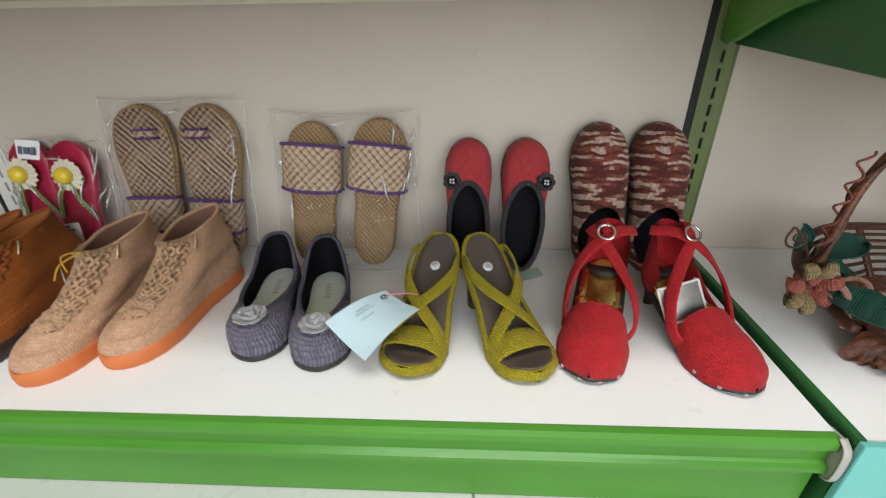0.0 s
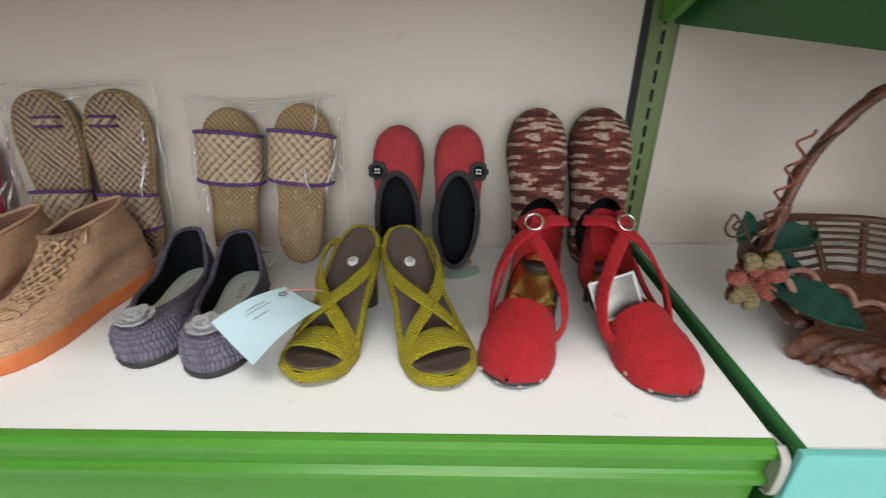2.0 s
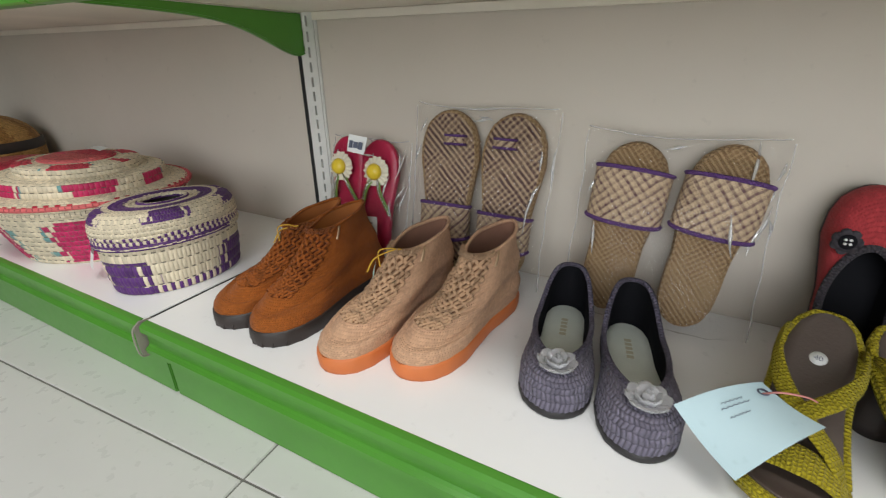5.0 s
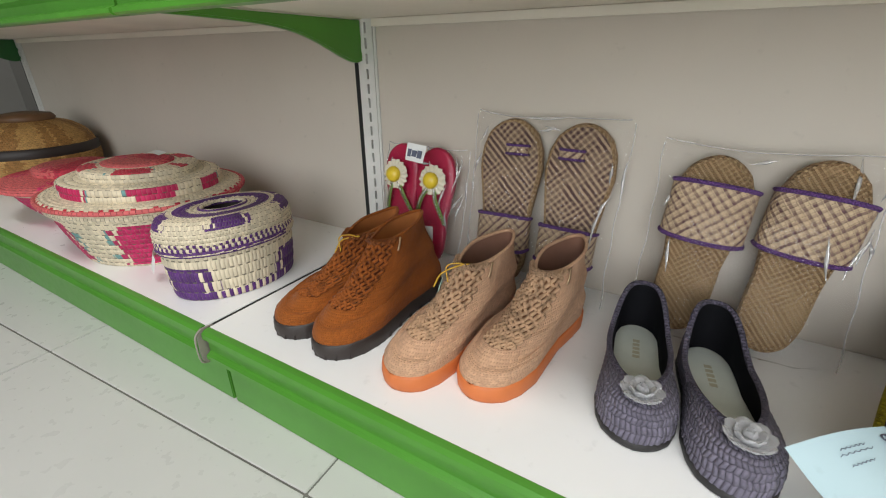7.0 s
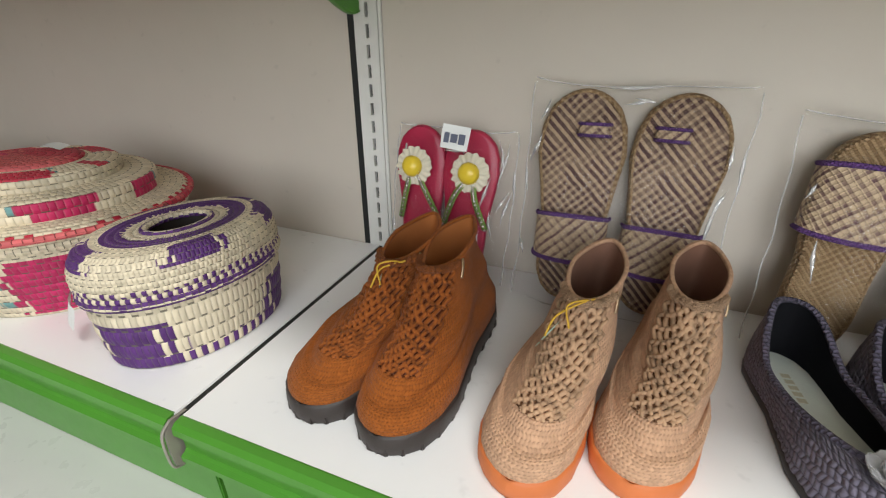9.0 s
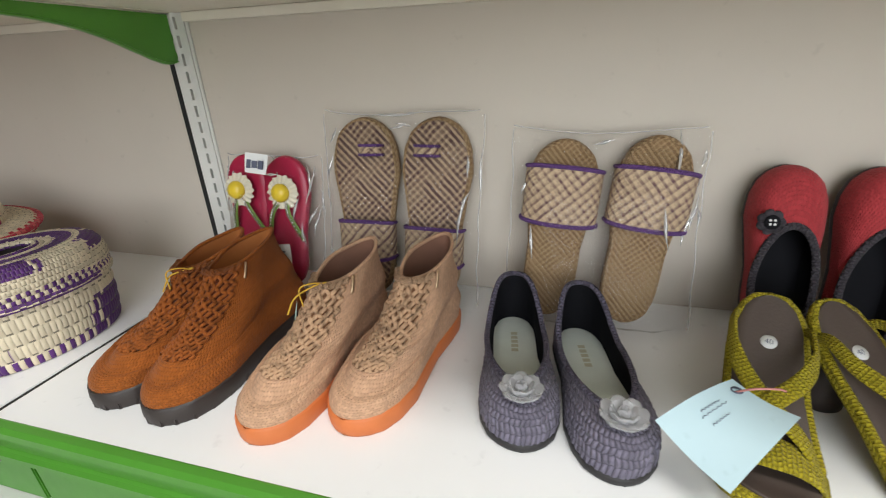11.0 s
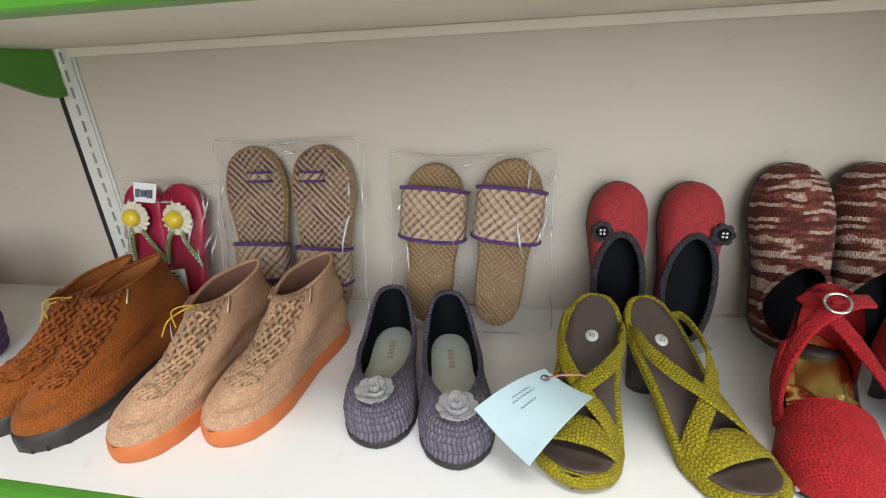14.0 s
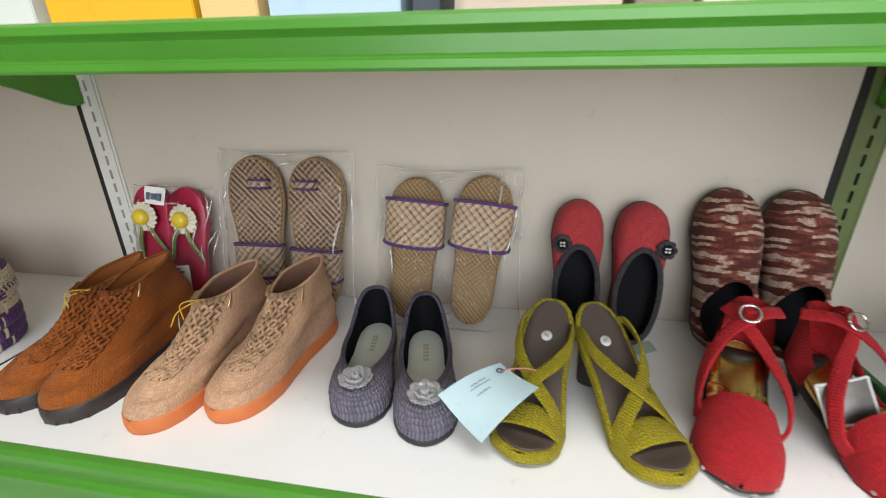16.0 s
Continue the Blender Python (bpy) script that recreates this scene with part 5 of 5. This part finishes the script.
def lidded_basket(m, a, b, body, foot_r, h, lid_h, mats, label, group, hole=None, seed=1, flange=0.0, coil=0.0125):
    e = thing("lidded_basket", m, label, "basket", group)
    prof = [(foot_r * 0.3, 0.002), (foot_r * 0.96, 0.0), (foot_r * 1.01, 0.006), (0.5 * (foot_r + 1) + 0.02, h * 0.5), (1.0, h)]
    sc = (a + b) / 2
    P = revolve(rowed([(r * sc, z) for r, z in prof[1:]], coil, 0.0012), a / sc, b / sc, 96, 0.006, seed)
    surf("body", P, mats[0], e, "plaited straw body", True, True)
    strap("rim", np.vstack([P[-1][::4], P[-1][:1]]) + np.array([0, 0, 0.001]), 0.0048, 0.005, mats[2], e, "bound rim", (0, 0, 1), 8, 96)
    k = 1.035 + flange
    lid = [(sc * k, h + 0.004), (sc * k * 1.005, h + lid_h * 0.35), (sc * k * 0.95, h + lid_h * 0.72), (sc * 0.72, h + lid_h * 0.95), (sc * 0.45, h + lid_h)]
    if hole:
        # a flat top with a firm shoulder
        lid = lid[:1] + [(sc * k, h + lid_h * 0.5), (sc * 0.975, h + lid_h * 0.84), (sc * 0.86, h + lid_h * 0.98), (sc * 0.55, h + lid_h)]
    lid += [(sc * 0.02, h + lid_h)] if not hole else [(sc * hole, h + lid_h * 0.97)]
    L = revolve(rowed(lid, 0.0075, 0.0014), a / sc, b / sc, 96, 0.006, seed)
    top = surf("lid", L, mats[1], e, "plaited straw lid", True, False, not hole)
    if hole:
        strap("slot_rim", np.vstack([L[-1][::4], L[-1][:1]]), 0.004, 0.004, mats[2], top, "bound edge of the opening", (0, 0, 1), 8, 96)
        # the well takes a dark colour in place of the shade inside the box
        well = np.array([L[-1] * np.array([q, q, 1]) - np.array([0, 0, d]) for q, d in ((1, 0.001), (0.99, 0.03), (0.9, 0.06))])
        surf("well", well, BROWN_SOLE, top, "inside of the opening, coloured dark for its shade", True, False, True)
    return e


lidded_basket(pose(-0.098, -0.272, H, 0, 0, 78), 0.104, 0.074, None, 0.93, 0.082, 0.050, (PURPLE_BODY, PURPLE_LID, PURPLE_RIM), "oval plaited straw box with purple pattern and slotted lid", "woven baskets", 0.34, 2, 0.0, 0.0185)
PINK_TIER = coiled("basket_tier_pink", STRAW_LIGHT, (0.64, 0.03, 0.13), TEAL, 40.0, 0.0, 0.026, 0.013, 0.0075, 1.2, cut=0.05)
PINK_CROWN = coiled("basket_crown_pink", STRAW_LIGHT, (0.66, 0.05, 0.09), TEAL, 44.0, 0.018, 0.05, 0.009, 0.0075, 2.4, cut=0.0)
pk = thing("lidded_basket", pose(-0.382, -0.252, H, 0, 0, 12), "wide plaited straw basket with pink pattern and stepped lid", "basket", "woven baskets")
KA, KB = 0.176 / 0.165, 0.152 / 0.165
P = revolve(rowed([(0.126, 0.0), (0.131, 0.006), (0.149, 0.052), (0.166, 0.104)], 0.0115, 0.0012), KA, KB, 96, 0.006, 4)
surf("body", P, PINK_BODY, pk, "plaited straw body", True, True)
strap("rim", np.vstack([P[-1][::4], P[-1][:1]]), 0.0058, 0.0055, PINK_RIM, pk, "bound rim", (0, 0, 1), 8, 96)
PINK_FLANGE = coiled("basket_flange_pink", STRAW_LIGHT, (0.60, 0.03, 0.06), TEAL, 20.0, 1.0, 2.0, 0.008, 0.0085, check=(0.008, 0.018))
lid = surf("lid", revolve(rowed([(0.172, 0.108), (0.178, 0.116), (0.166, 0.122), (0.138, 0.124)], 0.008, 0.0012), KA, KB, 96, 0.006, 4), PINK_FLANGE, pk, "red stitched flange of the lid")
ring = revolve([(0.178, 0.117)], KA, KB, 96, 0.006, 4)[0]
strap("flange_edge", np.vstack([ring[::4], ring[:1]]), 0.004, 0.004, RED_TOP, lid, "red bound edge of the flange", (0, 0, 1), 8, 120)
surf("tier", revolve(rowed([(0.139, 0.122), (0.139, 0.141), (0.134, 0.147), (0.098, 0.149)], 0.013, 0.0010), KA, KB, 90, 0.006, 5), PINK_TIER, lid, "lower straw step with pink blocks")
surf("crown", revolve(rowed([(0.101, 0.147), (0.101, 0.160), (0.096, 0.166), (0.058, 0.168)], 0.009, 0.0010), KA, KB, 90, 0.006, 6), PINK_CROWN, lid, "upper straw step", True, False, True)
surf("knob", revolve([(0.062, 0.166), (0.063, 0.171), (0.050, 0.174), (0.004, 0.175)], KA, KB, 60), RED_TOP, lid, "flat red centre of the lid", True, False, True)
rd = lidded_basket(pose(-0.745, -0.232, H, 0, 0, 5), 0.142, 0.132, None, 0.62, 0.078, 0.024, (PINK_BODY, RED_TOP, PINK_RIM), "small plaited basket with red and cream lid", "woven baskets", None, 7, 0.12)
surf("crown", revolve([(0.085, 0.10), (0.086, 0.116), (0.07, 0.122), (0.004, 0.124)], 1.05, 0.95, 60), RED_TOP, rd, "raised red crown", True, False, True)
for x, y, z, w in ((-0.198, -0.352, H + 0.040, 0.028), (-0.660, -0.345, H + 0.062, 0.030)):
    e = thing("paper_label", pose(x, y, z, 74, 12, -30), "small white paper label hanging on a basket", "label", "paper labels on the baskets")
    surf("card", np.array([[(w * (u - 0.5) * 1.4, 0.03 * (v - 0.5), 0.004 * math.sin(3.1 * u)) for u in np.linspace(0, 1, 8)] for v in np.linspace(0, 1, 5)]), WHITE_PAPER, e, "", False)
    strap("cord", [(0, 0.012, 0), (0.004, 0.022, -0.006), (0.014, 0.03, -0.018)], 0.001, 0.001, LEAF, e, "", (0, 0, 1), 6, 14)
e = thing("paper_label", pose(-0.385, -0.215, H + 0.1775, 6, 4, 20), "small white paper label lying on a basket lid", "label", "paper labels on the baskets")
surf("card", np.array([[(0.032 * (u - 0.5), 0.02 * (v - 0.5), 0.003 * math.sin(3.1 * u)) for u in np.linspace(0, 1, 8)] for v in np.linspace(0, 1, 5)]), WHITE_PAPER, e, "", False)

CANE = coiled("cane_weave", (0.52, 0.30, 0.10), (0.40, 0.2, 0.06), (0.4, 0.2, 0.06), 60.0, 0.0, 1.0, 0.006, 0.008)
pot = thing("cane_pot", pose(-1.155, -0.17, H), "round honey brown cane pot with dark band and flat lid", "pot", "woven baskets")
surf("body", revolve(rowed([(0.10, 0.0), (0.135, 0.02), (0.152, 0.07), (0.150, 0.11), (0.135, 0.15), (0.10, 0.178), (0.06, 0.19)], 0.007, 0.001), 1, 1, 90), CANE, pot, "woven cane body", True, True, True)
surf("band", revolve([(0.1515, 0.098), (0.1555, 0.102), (0.1545, 0.122), (0.149, 0.126)], 1, 1, 90), BROWN_SOLE, pot, "dark brown band")
surf("lid", revolve([(0.066, 0.188), (0.07, 0.196), (0.062, 0.206), (0.03, 0.211), (0.002, 0.212)], 1, 1, 60), leather("dark_cane", (0.14, 0.07, 0.03), 0.5), pot, "flat dark lid", True, False, True)

# ---- root basket on the corner cabinet ----
DK = 0.1268
ROOT = Nodes("carved_root_wood")
_g = ROOT.noise(26, 5)
_f = ROOT.noise(160, 4)
ROOT.bump(ROOT.math("ADD", _f, ROOT.noise(55, 3)), 0.7, 0.002)
ROOT = ROOT.done(ROOT.mix(ROOT.ramp(_g, 0.3, 0.72), (0.065, 0.022, 0.012), (0.20, 0.068, 0.032)), ROOT.math("ADD", ROOT.math("MULTIPLY", _f, 0.3), 0.14))
VINE = leather("dark_vine", (0.065, 0.023, 0.015), 0.5, 120)
LEAF_DARK = knit("bottle_green_crochet", (0.012, 0.085, 0.055), 0.003, 0.003)
ROPE = knit("cream_rope", (0.28, 0.21, 0.10), 0.003, 0.004)
BLUSH = knit("dusty_red_rope", (0.36, 0.10, 0.07), 0.003, 0.003)
PEACH = knit("peach_cord", (0.58, 0.30, 0.22), 0.002, 0.002)
C = np.array([1.452, -0.222, DK])
A, B = 0.178, 0.142
basket = thing("root_basket", pose(*C), "dark carved root basket tray with tall arched handle and crochet flowers", "basket")


def wave(t):
    return 1 + 0.025 * math.sin(5 * t + 1) + 0.02 * math.sin(9 * t)


def rim_z(t):
    """Rim height round the tray: high at the back, low at the front."""
    return 0.046 + 0.030 * math.sin(t) + 0.012 * math.cos(t - 2.6) + 0.004 * math.sin(7 * t)


ths = np.linspace(0, 2 * math.pi, 120, endpoint=False)
rows = []
for r, dz in ((0.0, 0.012), (0.3, 0.012), (0.55, 0.013), (0.70, 0.018)):
    rows.append([(A * r * wave(t) * math.cos(t), B * r * wave(t) * math.sin(t), dz + 0.0025 * math.sin(40 * r + 6 * t)) for t in ths])
surf("tray_floor", np.array(rows), ROOT, basket, "carved reddish brown tray floor")
rows = [[(A * r * wave(t) * math.cos(t), B * r * wave(t) * math.sin(t), z) for t in ths] for r, z in ((0.70, 0.017), (0.66, 0.004), (0.55, 0.0), (0.2, 0.0))]
surf("tray_base", np.array(rows), ROOT, basket, "", True, False, True)
for k in range(7):
    # rails round the sloping wall, with open slits between them
    f = 0.72 + 0.044 * k
    pts = [(A * f * wave(t) * math.cos(t), B * f * wave(t) * math.sin(t), 0.018 + (rim_z(t) - 0.018) * ((f - 0.70) / 0.30) ** 0.8) for t in np.linspace(0.02, math.pi + 0.25, 40)]
    strap("slat", pts, 0.0036, 0.0018, VINE, basket, "dark slat", (0, 0, 1), 6, 80)
for t in np.linspace(0.05, math.pi + 0.2, 9):
    pts = [(A * f * wave(t) * math.cos(t), B * f * wave(t) * math.sin(t), 0.017 + (rim_z(t) - 0.018) * max(0, (f - 0.70) / 0.30) ** 0.8) for f in (0.66, 0.8, 0.9, 1.0)]
    strap("rib", pts, 0.0052, 0.0032, VINE, basket, "", (0, 0, 1), 6, 14)
pts = [(A * wave(t) * math.cos(t), B * wave(t) * math.sin(t), rim_z(t)) for t in np.linspace(-0.25, math.pi + 0.45, 60)]
strap("rim", pts, 0.0062, 0.0055, VINE, basket, "knotty dark rim", (0, 0, 1), 8, 120)
# gnarled front edge with root ridges
rows = []
for i, t in enumerate(np.linspace(math.pi + 0.42, 2 * math.pi + 0.05, 260)):
    r = []
    lob = 1 + 0.10 * abs(math.sin(2.6 * t + 0.6)) + 0.05 * math.sin(11 * t)
    for k, v in enumerate(np.linspace(0, 1, 22)):
        f = 0.66 + 0.36 * v * lob
        lump = noise.noise((t * 5.0, v * 2.0, 1.7))
        ridge = (0.0036 * math.sin(70 * t + 16 * v + 5 * lump) * (0.5 + abs(lump)) + 0.005 * lump) * v
        z = 0.014 + 0.016 * math.sin(math.pi * min(v * 1.15, 1)) - 0.010 * v ** 3 + ridge * 0.8
        r.append((A * f * math.cos(t) + ridge * 0.5, B * f * math.sin(t), max(z, 0.001)))
    rows.append(r)
surf("root_edge", np.array(rows), ROOT, basket, "glossy gnarled root front edge", False)
rng = random.Random(11)
for t in (3.85, 4.15, 4.55, 5.0, 5.45, 5.85):
    p = np.array((A * 1.02 * math.cos(t), B * 1.02 * math.sin(t), 0.010))
    q = [p + np.array((rng.uniform(-0.02, 0.02), rng.uniform(-0.012, 0.006), rng.uniform(-0.004, 0.014))) for _ in range(5)]
    strap("root_knob", [p] + q, [0.008, 0.006, 0.007, 0.005, 0.006], [0.007, 0.005, 0.006, 0.005, 0.005], ROOT, basket, "", (0, 0, 1), 8, 30, 2.0)
hp = [(-0.168, 0.02, 0.055), (-0.165, 0.02, 0.115), (-0.150, 0.02, 0.205), (-0.105, 0.02, 0.268), (-0.035, 0.02, 0.298), (0.035, 0.02, 0.290), (0.090, 0.02, 0.245), (0.125, 0.02, 0.165), (0.148, 0.02, 0.085), (0.168, 0.02, 0.040)]
hp = [(x, y, z) for x, y, z in hp]
handle = surf("handle", sweep(hp, [0.0075, 0.0062, 0.006, 0.0065, 0.006, 0.0065, 0.008, 0.010, 0.014, 0.026], [0.0075, 0.0062, 0.006, 0.0065, 0.006, 0.0065, 0.008, 0.009, 0.011, 0.012], (0, 1, 0), 12, 90, 2.0), ROOT, basket, "tall arched vine handle", True, True, True)
twist = [np.array(p) + 0.0075 * np.array((math.cos(2.1 * i), math.sin(2.1 * i), 0)) for i, p in enumerate(spline(hp, 22))]
strap("twisted_vine", twist, 0.0026, 0.0026, VINE, handle, "thin vine wound round the handle", (0, 1, 0), 6, 140, 2.0)

F = np.array([-0.198, 0.02, 0.072])


def leaf(p, d, up, L, W):
    d, up = np.array(d, float) / np.linalg.norm(d), np.array(up, float)
    s = np.cross(d, up)
    s /= np.linalg.norm(s)
    up = np.cross(s, d)
    rows = [[np.array(p) + d * L * t + s * W * v * math.sin(math.pi * min(1, t * 0.97 + 0.03)) ** 0.8 + up * (0.010 * abs(v) + 0.012 * math.sin(2.5 * t) + 0.0015 * math.sin(30 * t)) for v in np.linspace(-0.5, 0.5, 11)] for t in np.linspace(0, 1, 18)]
    q = surf("leaf", np.array(rows), LEAF_DARK, basket, "bottle green crochet leaf", False)
    strap("leaf_edge", [r[0] for r in rows[::2]] + [r[-1] for r in rows[::-2]], 0.0014, 0.0012, LEAF_DARK, q, "", (0, 0, 1), 6, 60)


leaf(F + [0.02, -0.03, -0.010], (0.75, -0.75, -0.30), (0.0, -0.5, 1), 0.095, 0.050)
leaf(F + [0.03, 0.01, 0.012], (1, 0.35, 0.02), (0, -0.4, 1), 0.090, 0.040)
leaf(F + [0.01, 0.02, 0.020], (-0.1, 0.1, 1), (0, -1, 0.1), 0.040, 0.020)
leaf(F + [0.02, 0.0, -0.005], (1, 0.0, -0.18), (0, -0.4, 1), 0.06, 0.036)
for k in range(7):
    a = k * 0.8976 + 0.3
    d = np.array((math.cos(a) * 0.8, -0.45, math.sin(a)))
    p = F + np.array((0.0, -0.022, 0.0))
    strap("petal", [p + d * 0.008, p + d * 0.024 + [0, -0.012, 0], p + d * 0.034 + [0, -0.006, 0], p + d * 0.028 + [0, 0.004, 0]], [0.006, 0.010, 0.008, 0.004], [0.005, 0.006, 0.006, 0.003], ROPE if k % 3 else BLUSH, basket, "rope petal", (0, -1, 0.2), 8, 24, 2.0)
for k in range(5):
    a = k * 1.2566
    strap("inner_petal", [F + [0.012 * math.cos(a), -0.026, 0.012 * math.sin(a)], F + [0.018 * math.cos(a), -0.036, 0.018 * math.sin(a) - 0.004], F + [0.010 * math.cos(a + 0.6), -0.038, 0.010 * math.sin(a + 0.6) - 0.006]], 0.007, 0.005, BLUSH, basket, "dusty red inner petal", (0, -1, 0.2), 8, 16, 2.0)


def curl(p, d, L, r, turns, mat, thick=0.0018, fade=0.0):
    d = np.array(d, float) / np.linalg.norm(d)
    s = np.cross(d, (0.3, 0.9, 0.2))
    s /= np.linalg.norm(s)
    q = np.cross(d, s)
    pts = [np.array(p) + d * L * t + (s * math.cos(2 * math.pi * turns * t) + q * math.sin(2 * math.pi * turns * t)) * r * (1 - fade * t) for t in np.linspace(0, 1, int(turns * 8) + 4)]
    strap("tendril", pts, thick, thick, mat, basket, "curled tendril", (0, 0, 1), 6, int(turns * 22) + 10, 2.0)


curl(F + [0.022, 0.0, 0.035], (0.10, 0.0, 1), 0.125, 0.0055, 4.5, BLUSH, 0.0016)
curl(F + [0.03, -0.02, 0.012], (1, -0.28, -0.40), 0.135, 0.0065, 3.2, PEACH, 0.0034)
strap("tendril", [F + [0.01, -0.03, 0.01], F + [0.035, -0.045, 0.0], F + [0.045, -0.055, -0.03], F + [0.040, -0.058, -0.048]], 0.0042, 0.0042, PEACH, basket, "curled tendril", (0, 0, 1), 8, 30, 2.0)
spiral = [F + np.array((-0.016 + 0.016 * (1 - t) * math.cos(11 * t + 2), -0.012, 0.052 + 0.016 * (1 - t) * math.sin(11 * t + 2))) for t in np.linspace(0, 0.86, 22)]
strap("tendril", [F + [0.004, -0.01, 0.012], F + [0.002, -0.012, 0.034]] + spiral, 0.0015, 0.0015, VINE, basket, "curled tendril", (0, -1, 0), 6, 90, 2.0)

# ---- goods on the upper shelf ----
TOPZ = UP + 0.0145
GOODS = [(0.10, 0.288, 0.10, (0.62, 0.66, 0.63), "pale mint carton with yellow base line"), (0.303, 0.452, 0.13, (0.72, 0.42, 0.02), "yellow carton on the upper shelf"),
         (0.458, 0.512, 0.10, (0.70, 0.50, 0.22), "buff carton on the upper shelf"), (0.522, 0.636, 0.12, (0.42, 0.56, 0.70), "light blue carton on the upper shelf"),
         (0.646, 0.668, 0.15, (0.03, 0.04, 0.06), "slim black carton on the upper shelf"), (0.686, 0.806, 0.11, (0.50, 0.41, 0.33), "beige carton with bars of print"),
         (0.815, 0.856, 0.10, (0.22, 0.15, 0.12), "brown carton on the upper shelf"), (0.862, 0.972, 0.12, (0.72, 0.58, 0.60), "pale pink carton on the upper shelf")]
for x0, x1, h, c, label in GOODS:
    e = thing("carton", pose((x0 + x1) / 2, -0.265, TOPZ), label, "carton", "cartons on the upper shelf")
    w = (x1 - x0) / 2
    mat = laminate("carton_print", c, 0.5)
    box("carton_body", (-w, w, -0.035, 0.05, 0, h), mat, e, "", 0.001)
    box("printed_band", (-w * 0.98, w * 0.98, -0.0358, -0.0352, 0.003, 0.008), laminate("carton_band", shade(c, 0.7), 0.5), e, "", 0)
    box("lid_flap", (-w, w, -0.0355, 0.0505, h, h + 0.0012), mat, e, "", 0)

# ---- floor tiles ----
ROT = 3.5
T = 0.6
tile_mesh = None
for i in range(-6, 6):
    for j in range(-5, 2):
        m = pose(0.24, -0.452, -0.002, 0, 0, ROT) @ pose((i + 0.5) * T, (j + 0.5) * T, 0)
        x, y, _ = m.translation
        if not (-2.86 < x < 3.06 and -2.8 < y < 0.14):
            continue
        if tile_mesh is None:
            ob = box("tile", (-T / 2 + 0.0015, T / 2 - 0.0015, -T / 2 + 0.0015, T / 2 - 0.0015, -0.008, 0.002), TILE, floor, "", 0.001)
            tile_mesh = ob.data
        else:
            ob = link("tile", tile_mesh, None, floor)
        ob.matrix_basis = m
